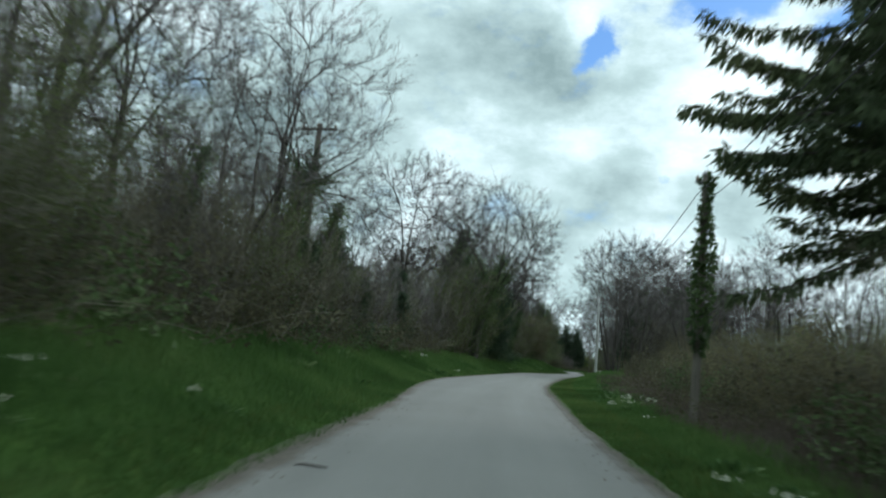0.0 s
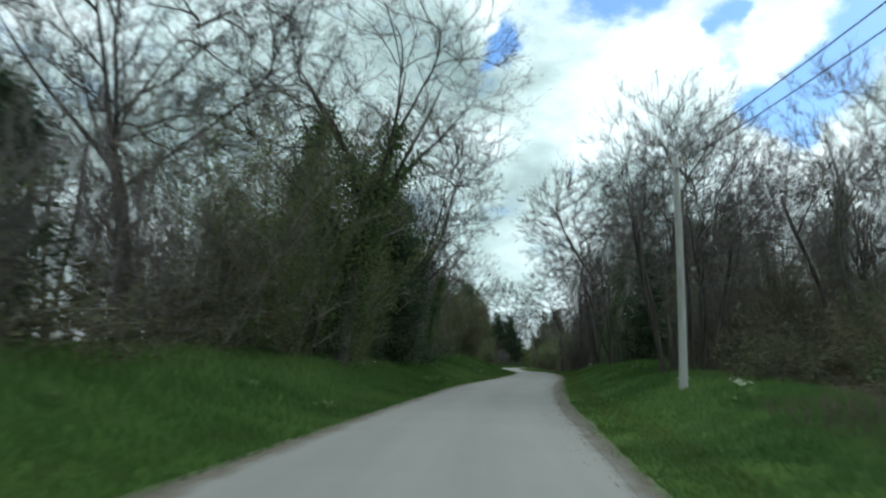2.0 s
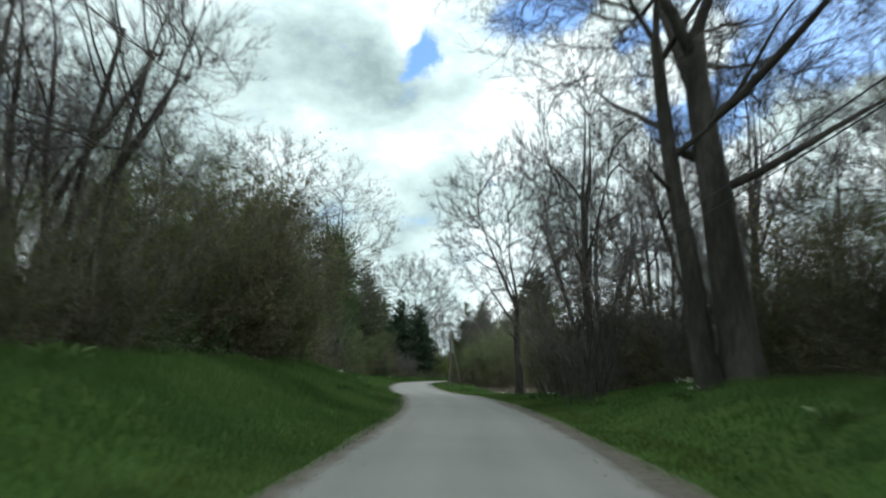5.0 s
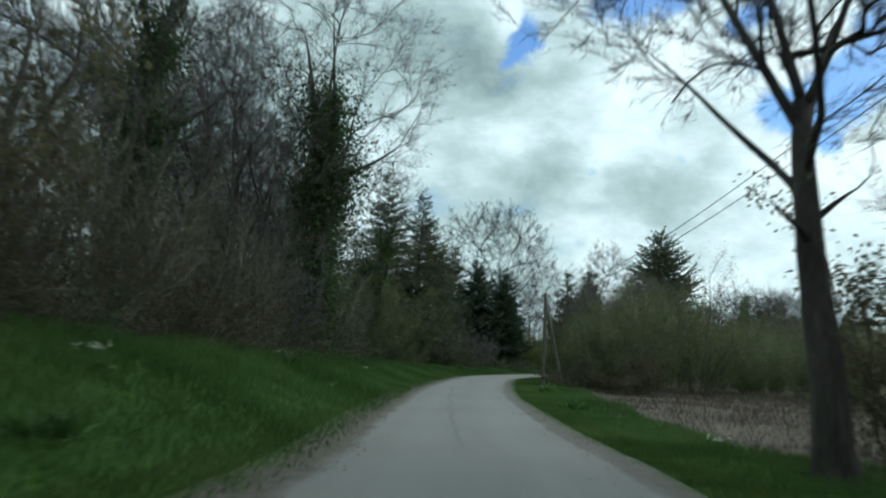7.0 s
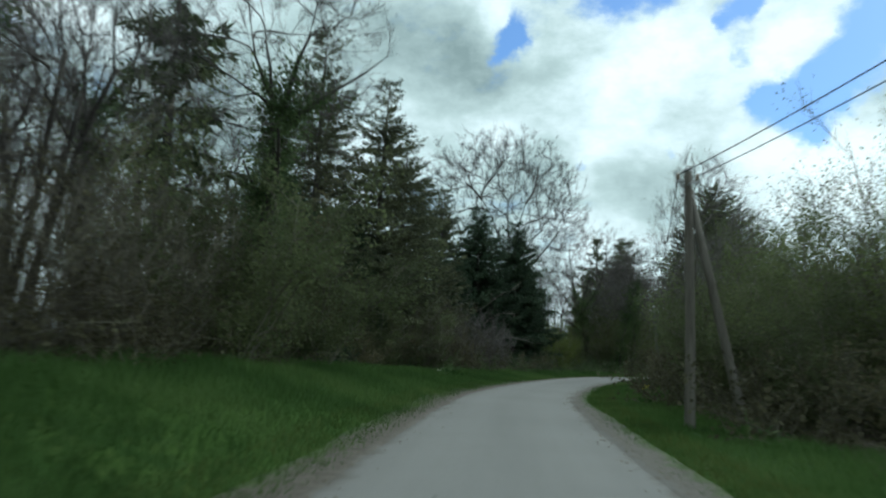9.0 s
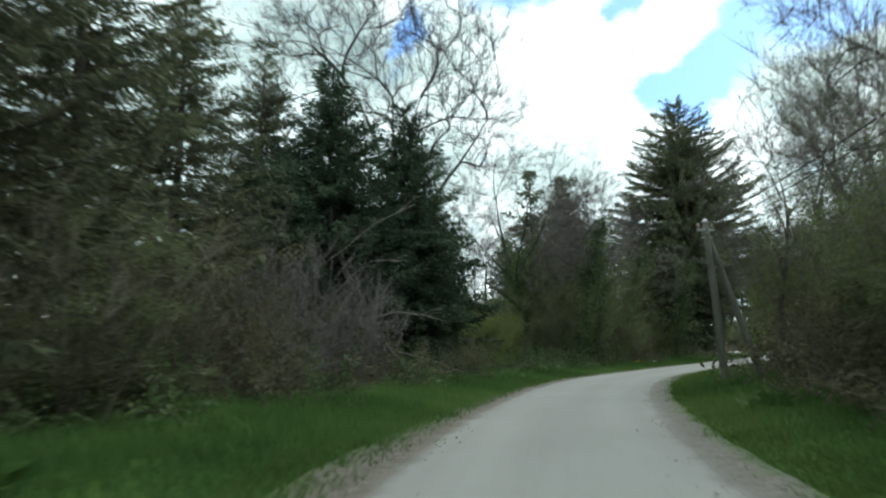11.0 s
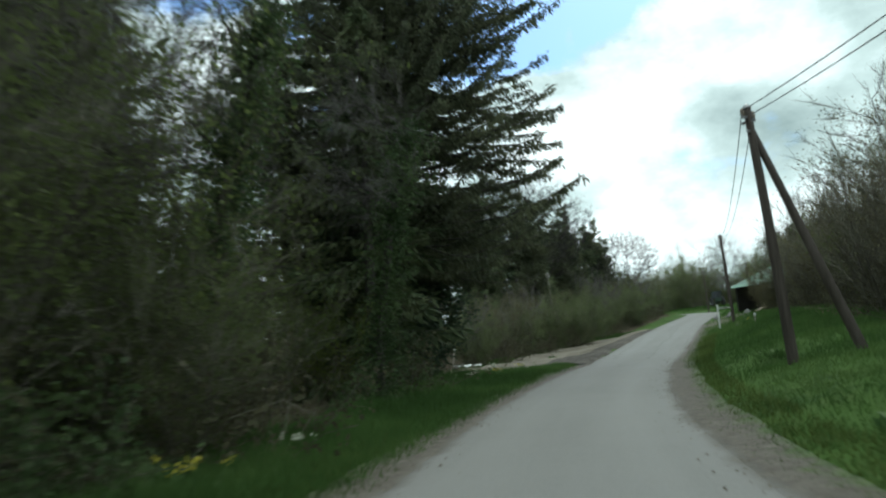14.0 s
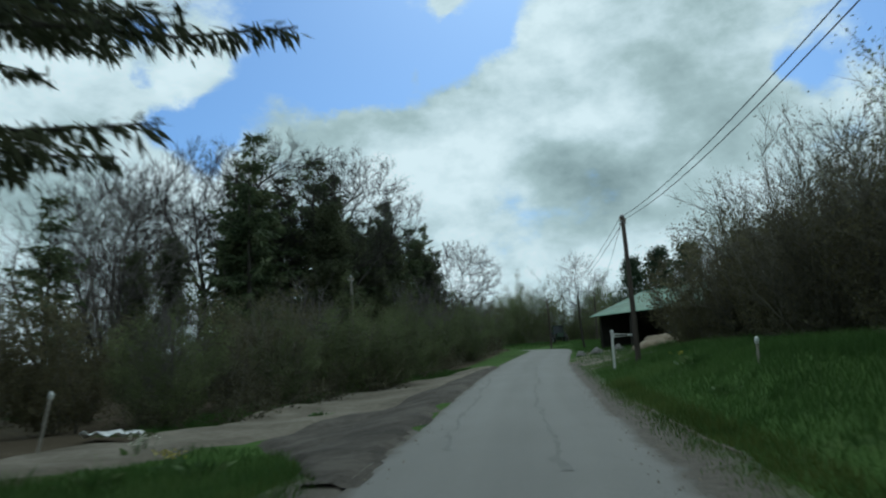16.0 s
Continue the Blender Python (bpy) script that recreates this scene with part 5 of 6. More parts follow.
# trees that stand out
for key, x, y, scale, turn, stretch in (
        ("ivy_oak", -5.6, 26.3, 0.62, 0, 1), ("ash_b", -5.8, 57.5, 0.95, 100, 1), ("ash_b", 13.6, 55.8, 0.82, 30, 1), ("ash_b", 15.4, 57.5, 0.75, 200, 1), ("ash_a", -6.3, 29.3, 1.12, 10, 1), ("ash_a", -10.5, 20, 1.1, 60, 1), ("ash_a", -12, 27, 1.2, 90, 1), ("ash_b", -9, 14, 1.2, 5, 1), ("oak_a", -2.1, 53.9, 0.86, 200, 1), ("ivy_wide", 3.2, 58.8, 0.9, 250, 1), ("olive", 1.5, 56.6, 1.45, 0, 1), ("hazel_a", -0.3, 53.2, 1.45, 50, 1), ("olive", 2.6, 60.6, 1.25, 120, 1), ("sparse", -0.8, 49.0, 0.9, 200, 1), ("olive", 3.4, 65.6, 0.7, 70, 1),
        ("ivy_pole", 0.0, 66.8, 1.15, 30, 1), ("holly", -2.7, 47.3, 0.6, 0, 1), ("holly", -4.4, 38.5, 0.5, 60, 1), ("holly", -5.0, 27.0, 0.45, 20, 1), ("holly", -3.3, 31.6, 0.36, 80, 1), ("ash_b", -7.2, 23.0, 0.85, 170, 1), ("ivy_pole", -7.4, 19.5, 0.5, 0, 1), ("holly", -4.9, 33.0, 0.62, 120, 1), ("holly", -2.0, 40.2, 0.38, 10, 1), ("ivy_pole", -5.6, 31.0, 0.6, 30, 1), ("ivy_bulk", -8.2, 36.5, 0.6, 0, 1),
        ("yew", 4.9, 72.2, 1.0, 0, 1), ("yew", 2.6, 69.6, 0.85, 130, 1), ("ivy_bulk", 1.6, 71.0, 1.0, 200, 1), ("olive", 12.2, 102.6, 1.0, 0, 1), ("hazel_a", 11.6, 99.6, 0.85, 60, 1), ("olive", 10.4, 95.4, 0.62, 90, 1), ("oak_a", 7.0, 80.6, 1.02, 310, 1), ("ivy_pole", 8.6, 84.6, 0.58, 0, 1), ("ash_b", 5.8, 91.0, 1.0, 80, 1), ("ash_b", 3.0, 87.0, 1.05, 10, 1),
        ("ivy_oak", 21.3, 74.9, 0.66, 0, 1), 
        ("ash_b", 8.5, 103, 1.4, 0, 1), ("oak_a", 5.6, 98.0, 0.95, 80, 1), ("olive", 12.4, 106.5, 1.4, 0, 1), ("hazel_a", 14.3, 109, 1.3, 0, 1), ("ash_b", 10, 101, 1.2, 0, 1),
        ("olive", 15.5, 113, 1.2, 50, 1), ("scrub_green", 13.2, 108.5, 1.0, 0, 1), ("scrub_green", 14.9, 112.0, 1.05, 60, 1), ("thicket", 13.4, 105.5, 1.25, 0, 1), ("thicket", 14.4, 110.5, 1.35, 60, 1), ("thicket", 15.4, 116.0, 1.4, 120, 1), ("thicket", 16.4, 121.0, 1.4, 180, 1), ("hazel_a", 13.2, 113.5, 1.5, 30, 1), ("hazel_a", 14.4, 119.0, 1.5, 200, 1), ("spruce_side", 9.8, 12.0, 1.0, 20, 1),
        ("oak_b", 24.95, 96.35, 1.15, 0, 1), ("ivy_pole", 22.9, 88.3, 1.0, 0, 1), ("ash_b", 21.6, 83.2, 0.9, 0, 1), ("ash_a", 26.5, 90, 1.1, 0, 1),
        ("oak_a", 18.3, 63.5, 0.68, 0, 1), ("holly", 19.2, 71.6, 0.74, 0, 1), ("oak_a", 28.2, 119.6, 0.82, 60, 1), ("ash_a", 31.5, 117, 1.0, 0, 1), ("ash_b", 29.5, 112, 1.1, 0, 1), ("ash_b", 33.5, 113.5, 1.15, 40, 1), ("ash_a", 27.2, 107.5, 1.05, 0, 1), ("hazel_a", 28.5, 114.5, 1.1, 0, 1), ("hazel_b", 26.6, 110.5, 1.0, 0, 1), ("sparse", 25.6, 105.2, 1.1, 0, 1), ("thicket", 31, 121.5, 1.0, 0, 1), ("thicket", 33, 118.5, 1.2, 0, 1), ("sparse", 27.6, 102, 1.2, 0, 1), ("ash_b", 30.5, 104.5, 1.15, 0, 1), ("ash_a", 35, 108, 1.2, 0, 1),
        ("ivy_bulk", 20.2, 141.6, 1.12, 150, 1), ("ash_b", 17.0, 139.4, 1.15, 40, 1), ("ash_b", 16.4, 147.5, 1.1, 250, 1), ("ivy_oak", 14.0, 134, 1.1, 90, 1), ("scrub_green", 22.0, 154.0, 1.2, 0, 1), ("ivy_oak", 22.4, 157.5, 0.8, 0, 1), ("scrub_green", 23.6, 160.5, 1.2, 40, 1), ("thicket", 21.5, 162.5, 1.3, 0, 1), ("ash_b", 14, 146, 1.2, 0, 1),
        ("spruce_a", 23.2, 169.8, 0.86, 0, 1), ("spruce_a", 25.9, 172.8, 0.8, 70, 1), ("spruce_a", 27.4, 177.0, 0.74, 20, 1), ("spruce_a", 28.6, 181.6, 0.66, 120, 1), ("spruce_b", 18, 164, 1.1, 0, 1),
        ("pale", 26.2, 171.6, 1.0, 0, 1), ("yew", 36.8, 191.4, 0.9, 0, 1), ("yew", 33.4, 189.0, 0.95, 90, 1), ("yew", 31.0, 185.4, 0.8, 200, 1), ("spruce_c", 36.2, 189.4, 0.98, 30, 1), ("spruce_c", 33.2, 187.0, 1.02, 80, 1), ("yew", 24.2, 171.5, 0.9, 20, 1), ("yew", 22.0, 166.0, 0.9, 70, 1), ("hazel_a", 28.4, 172.6, 0.75, 70, 1), ("hazel_a", 29.4, 175.2, 0.7, 10, 1), ("spring", 43.4, 207.0, 1.15, 0, 1), ("spring", 41.6, 204.6, 1.1, 60, 1), ("spring", 45.0, 209.5, 1.2, 120, 1), ("holly", 31.3, 184.8, 0.85, 70, 1), ("spruce_a", 30.6, 189.0, 0.72, 80, 1), ("olive", 47.0, 200.0, 0.95, 0, 1), ("olive", 44.4, 200.4, 0.7, 0, 1), ("olive", 49.6, 203.5, 1.5, 0, 1), ("olive", 52.5, 206.3, 1.4, 0, 1), ("olive", 53.4, 209.0, 1.0, 0, 1), ("oak_a", 36.0, 195.0, 1.16, 0, 1),
        ("ivy_pole", 47.2, 198.0, 0.8, 0, 1), ("olive", 48.5, 200.5, 1.1, 0, 1), ("ash_a", 52, 207, 0.95, 0, 1),
        # hollies and thicket round the near spruce: added to darken the gap below its boughs
        ("ivy_pole", 53.5, 205.2, 0.75, 0, 1), ("spruce_near", 64.3, 215.3, 1.0, 0, 1), ("spruce_b", 61.0, 212, 0.8, 60, 1), ("holly", 63.2, 217.8, 0.8, 0, 1), ("holly", 65.8, 218.2, 0.95, 60, 1), ("holly", 65.0, 220.2, 0.95, 30, 1), ("thicket", 64.5, 219.2, 1.0, 30, 1), ("holly", 61.4, 214.4, 0.75, 10, 1), ("holly", 63.0, 214.6, 0.6, 40, 1), ("holly", 66.6, 216.8, 0.85, 100, 1), ("ivy_pole", 59.0, 208.5, 0.7, 0, 1),
        ("spruce_a", 51.6, 210.6, 0.74, 0, 1), ("spruce_a", 53.2, 215.6, 0.82, 90, 1), ("spruce_a", 60.6, 216.5, 0.8, 190, 1), ("spruce_a", 62, 246, 0.9, 30, 1), ("spruce_a", 68, 247, 0.85, 60, 1), ("spruce_a", 57, 240, 0.8, 60, 1), ("thicket", 65, 243.5, 1.1, 0, 1), ("thicket", 61, 242.5, 1.1, 90, 1), ("oak_a", 99.6, 243, 0.9, 0, 1), ("oak_a", 95.5, 244.5, 0.92, 140, 1), ("ash_a", 82.5, 239, 0.72, 0, 1), ("ash_b", 79, 237.5, 0.8, 0, 1), ("oak_a", 86, 246, 0.75, 30, 1), ("spruce_b", 76.2, 232.6, 0.5, 0, 1), ("spruce_b", 88.5, 240.5, 0.5, 0, 1), ("ash_a", 126.9, 239.9, 0.66, 0, 1), ("holly", 136.4, 239.0, 1.05, 0, 1), ("holly", 134.8, 235.2, 1.1, 70, 1), ("holly", 132.9, 231.6, 1.1, 150, 1), ("holly", 130.0, 226.0, 1.1, 220, 1), ("oak_a", 119, 248, 0.62, 0, 1), ("scrub_green", 128.5, 254.5, 1.0, 0, 1), ("olive", 124, 252, 1.0, 0, 1), ("scrub_green", 120, 249, 0.9, 0, 1), ("scrub_green", 112, 245, 0.9, 0, 1), ("cypress", 103, 246, 0.85, 0, 1), ("cypress", 106.5, 247.5, 0.75, 0, 1), ("cypress", 110, 248.0, 0.8, 40, 1), ("spruce_b", 113.5, 249.5, 0.75, 0, 1), ("cypress", 116.5, 249.5, 0.7, 90, 1), ("cypress", 103.5, 244.0, 0.65, 10, 1), ("cypress", 92.5, 243.5, 0.68, 120, 1), ("spruce_b", 90.2, 241.2, 0.75, 70, 1), ("cypress", 86, 241, 0.62, 200, 1), ("spruce_b", 99, 244.5, 0.85, 20, 1), ("cypress", 83, 239.5, 0.55, 30, 1), ("ash_b", 55.0, 212.4, 0.9, 0, 1), ("thicket", 94.4, 217.2, 0.6, 0, 1), ("thicket", 96.4, 218.2, 0.8, 80, 1), ("oak_a", 92, 247, 0.9, 50, 1), ("spruce_b", 96, 242, 0.9, 0, 1), ("spruce_b", 53.6, 214.5, 0.95, 0, 1), ("cypress", 52, 212, 0.9, 0, 1), ("spruce_b", 48.5, 209, 0.9, 90, 1), ("spring", 43, 209, 1.0, 0, 1), ("spring", 46.5, 213, 1.1, 90, 1), ("spring", 39, 203, 0.9, 40, 1),
        ("birch", 51.0, 183.5, 0.75, 0, 1), ("birch", 45.9, 180.4, 0.62, 200, 1), ("birch", 46.4, 177.2, 0.68, 300, 1), ("olive", 47.0, 180.8, 0.95, 0, 1), ("birch", 48.2, 178.5, 0.72, 90, 1), ("birch", 41.8, 170.7, 0.82, 30, 1), ("sparse", 42.8, 171.8, 1.3, 90, 1), ("ash_b", 55.5, 186, 0.7, 0, 1), ("spring", 47.8, 177.0, 0.95, 0, 1), ("olive", 50.5, 184, 0.9, 0, 1), ("olive", 44.8, 174.5, 0.9, 0, 1), ("spring", 52.5, 187.5, 0.85, 0, 1), ("olive", 50.5, 177.5, 1.2, 0, 1), ("spring", 53.5, 181.5, 1.2, 0, 1), ("scrub_green", 45.2, 172.6, 0.95, 0, 1), ("scrub_green", 49, 180, 0.9, 0, 1), ("ivy_wide", 45.9, 202.0, 0.82, 40, 1), ("ivy_oak", 48.4, 198.9, 0.7, 80, 1), ("ash_b", 48.0, 204.5, 0.9, 0, 1), ("ash_b", 43.5, 205.5, 0.9, 60, 1), ("ash_b", 51.5, 208.5, 0.9, 120, 1), ("spring", 40.9, 196.0, 0.72, 0, 1), ("spring", 42.0, 197.6, 0.7, 200, 1), ("spring", 39.2, 200.5, 0.9, 50, 1), ("spring", 42.6, 201.5, 0.8, 90, 1)):
    put(key, x, y, scale, turn, 0.05, None, stretch)
# the wood far off
far_rng = random.Random(77)
for i in range(150):
    s = far_rng.uniform(-10, 330)
    side, away = far_rng.choice((-1, 1)), far_rng.uniform(24, 70)
    if side > 0 and s < 66:
        away = far_rng.uniform(48, 75)
    x, y = beside(s, side * away)
    if not in_gap(x, y):
        wild = ["thicket", "olive"] if side > 0 and 95 < s < 215 else ["thicket", "ash_b", "olive", "thicket", "ash_b", "ash_a"]
        put(far_rng.choice(wild), x, y, far_rng.uniform(0.9, 1.4) * (0.7 if len(wild) == 2 else 1))

for i in range(110):
    d, slope = far_rng.uniform(105, 240), far_rng.uniform(0.3, 0.85)
    run = d / math.hypot(1, slope)
    put(far_rng.choice(["thicket", "olive", "scrub_green"]), 65.5 + run, 206.8 + slope * run, far_rng.uniform(1.2, 1.7) * (0.7 + d / 300))

for model in KINDS.values():
    for ob in (*model.children_recursive, model):
        bpy.data.objects.remove(ob)
# ---- poles and wires ----
def shaft_between(a, b, r0, r1, sides=10, bend=0.0):
    t = Tubes()
    a, b = np.array(a, float), np.array(b, float)
    k = np.linspace(0, 1, 6)[:, None]
    pts = a + (b - a) * k
    pts[:, 0] += bend * np.sin(k[:, 0] * math.pi)
    t.add(pts, np.linspace(r0, r1, 6), sides)
    return t


def telephone_pole(x, y, tall, label, mat=POLE_WOOD, brace=None, lean=(0, 0), ivy=0, base_drop=0.25, top_r=0.075, foot_r=0.11):
    """A wooden pole with an iron bracket, insulators and, where given, a brace to a second foot."""
    z = height(x, y)
    root = tagged(new("telephone_pole"), label, "utility pole", "roadside poles")
    root.location = (x, y, z)
    top = (lean[0], lean[1], tall)
    part("shaft", shaft_between((0, 0, -base_drop), top, foot_r, top_r, 12, 0.03).mesh("shaft", mat), root)
    if brace:
        bx, by = brace
        bz = height(x + bx, y + by) - z
        leg = part("brace", shaft_between((bx, by, bz - 0.25), (top[0] * 0.9 + 0.05, top[1] * 0.9 + 0.05, tall * 0.93), foot_r * 0.95, top_r * 0.9, 12).mesh("brace", mat), root, "slanting wooden brace")
        bm = bmesh.new()
        box_into(bm, (0.3, 0.05, 0.05), (top[0] * 0.9, top[1] * 0.9, tall * 0.9), None, 0.008)
        bm_part("bolt", bm, STEEL, leg)
    bm = bmesh.new()
    box_into(bm, (0.5, 0.05, 0.06), (top[0], top[1], tall - 0.22), None, 0.01)
    box_into(bm, (0.06, 0.3, 0.05), (top[0], top[1], tall - 0.3), None, 0.01)
    arm = bm_part("bracket", bm, STEEL, root)
    for off in (-0.2, 0.2):
        t = Tubes()
        t.add(np.array([(0, 0, 0), (0, 0, 0.05), (0, 0, 0.1), (0, 0, 0.15)]) + (top[0] + off, top[1], tall - 0.2), [0.03, 0.045, 0.04, 0.025], 8)
        part("insulator", t.mesh("insulator", GLASSY), arm)
    t = Tubes()
    t.add(np.array([(0, 0, -0.02), (0, 0, 0.02), (0, 0, 0.08)]) + np.array(top), [top_r * 1.15, top_r * 1.12, 0.01], 10)
    part("cap", t.mesh("cap", STEEL), root)
    if ivy:
        rng = np.random.default_rng(5)
        h = rng.uniform(0.28, 1.0, ivy)
        swell = 0.10 + 0.16 * np.sin(np.clip((h - 0.25) / 0.62, 0, 1) * math.pi) + 0.03 * np.sin(h * 40)
        a = rng.uniform(0, 6.28, ivy)
        at = np.stack([np.cos(a) * swell * rng.uniform(0.5, 1.2, ivy) + 0.05, np.sin(a) * swell * rng.uniform(0.5, 1.2, ivy), h * tall], 1)
        part("ivy", leaf_mesh("ivy", at, 0.1, IVY_LEAF, rng, 0.5), root, "dead and living ivy round the pole")
    return root, Vector((x + top[0], y + top[1], z + tall - 0.1))


def wire(a, b, sag, gap):
    k = np.linspace(0, 1, 25)[:, None]
    a, b = np.array(a) + (gap, 0, 0), np.array(b) + (gap, 0, 0)
    pts = a + (b - a) * k
    pts[:, 2] -= sag * 4 * (k * (1 - k))[:, 0]
    t = Tubes()
    t.add(pts, np.full(25, 0.010), 5)
    return tagged(new("telephone_wire", t.mesh("telephone_wire", CABLE)), "black telephone wire sagging between two poles", "cable", "overhead wires")


_, top_ivy = telephone_pole(6.35, 17.9, 6.2, "old wooden telephone pole wrapped in dark ivy", POLE_WOOD, ivy=1500, top_r=0.08)
_, top_a = telephone_pole(10.85, 49.15, 5.15, "pale weathered wooden telephone pole on the grass verge", POLE_PALE, lean=(-0.2, -0.25), top_r=0.065, foot_r=0.095)
_, top_p = telephone_pole(29.6, 119.5, 5.7, "dark wooden telephone pole beside the hedge", POLE_WOOD)
_, top_b = telephone_pole(31.85, 150.75, 5.1, "braced wooden telephone pole on the grass verge", POLE_WOOD, (1.15, -0.1))
_, top_d = telephone_pole(42.85, 178.86, 4.2, "braced weathered wooden telephone pole among bushes", POLE_GREY, (0.95, -0.35), (-0.5, -0.35))
_, top_e = telephone_pole(63.3, 200.55, 5.15, "braced dark wooden telephone pole on the grass bank", POLE_DARK, (0.85, -1.0), (-0.05, 0.2))
_, top_f = telephone_pole(91.7, 218.75, 5.6, "dark wooden telephone pole behind a signpost", POLE_DARK, lean=(-0.15, 0.1))
_, top_g = telephone_pole(139.5, 251.0, 5.8, "dark wooden telephone pole near the tractor", POLE_DARK, lean=(-0.3, 0.0))
_, top_h = telephone_pole(147.0, 249.0, 6.0, "dark wooden telephone pole behind the bare tree", POLE_DARK)
telephone_pole(95.0, 237.2, 5.6, "weathered wooden telephone pole among scrub", POLE_WOOD, lean=(-0.25, 0.0))
chain = [Vector((-1.5, -22, 5.2)), top_ivy - Vector((0, 0, 0.45)), top_a, top_p, top_b, top_d, top_e, top_f, top_g]
for a, b in zip(chain, chain[1:]):
    for gap in (-0.2, 0.2):
        wire(a, b, (b - a).length * 0.022, gap)
wire(top_f, top_h, 0.8, 0)


def electric_pole(x, y, tall):
    z = height(x, y)
    root = tagged(new("electric_pole"), "tall dark wooden power pole with a crossarm among trees", "utility pole", "roadside poles")
    root.location, root.rotation_euler = (x, y, z), (0, 0, radians(-8))
    part("shaft", shaft_between((0, 0, -0.3), (0, 0, tall), 0.24, 0.17, 12).mesh("shaft", POLE_DARK), root)
    bm = bmesh.new()
    box_into(bm, (2.3, 0.12, 0.14), (0.05, -0.12, tall - 0.35), Matrix.Rotation(radians(-2), 3, "Y"), 0.015)
    arm = bm_part("crossarm", bm, POLE_DARK, root)
    for off in (-1.0, -0.05, 1.05):
        t = Tubes()
        t.add(np.array([(0, 0, 0), (0, 0, 0.07), (0, 0, 0.16), (0, 0, 0.24), (0, 0, 0.3)]) + (off, -0.12, tall - 0.3 - off * 0.03), [0.05, 0.09, 0.06, 0.085, 0.03], 9)
        part("insulator", t.mesh("insulator", GLASSY), arm)
    for off in (-1, 1):
        part("stay", shaft_between((off * 0.75, -0.1, tall - 0.42), (0, -0.05, tall - 1.05), 0.025, 0.025, 5).mesh("stay", STEEL), arm)
    return root


electric_pole(-8.5, 45.0, 13.4)


# ---- signpost ----
def signpost(x, y, tall, turn):
    root = tagged(new("signpost"), "white wooden signpost with one short arm", "sign")
    root.location, root.rotation_euler = (x, y, height(x, y)), (0, 0, radians(turn))
    bm = bmesh.new()
    box_into(bm, (0.08, 0.08, tall + 0.3), (0, 0, tall / 2 - 0.15), None, 0.012)
    post = bm_part("post", bm, WHITE, root)
    bm = bmesh.new()
    box_into(bm, (0.85, 0.04, 0.17), (0.44, 0, tall - 0.12), None, 0.01)
    for v in bm.verts:
        if v.co.x > 0.8:
            v.co.z = tall - 0.12 + (v.co.z - tall + 0.12) * 0.35
    bm_part("arm", bm, WHITE, root, "pointed white sign arm")
    bm = bmesh.new()
    box_into(bm, (0.5, 0.006, 0.05), (0.38, -0.026, tall - 0.12))
    bm_part("lettering", bm, DARK_IN, root, "illegible dark lettering")
    t = Tubes()
    t.add(np.array([(0, 0, tall), (0, 0, tall + 0.05), (0, 0, tall + 0.09)]), [0.075, 0.07, 0.01], 8)
    part("cap", t.mesh("cap", WHITE), root)
    return root


signpost(91.6, 219.7, 1.45, -35)


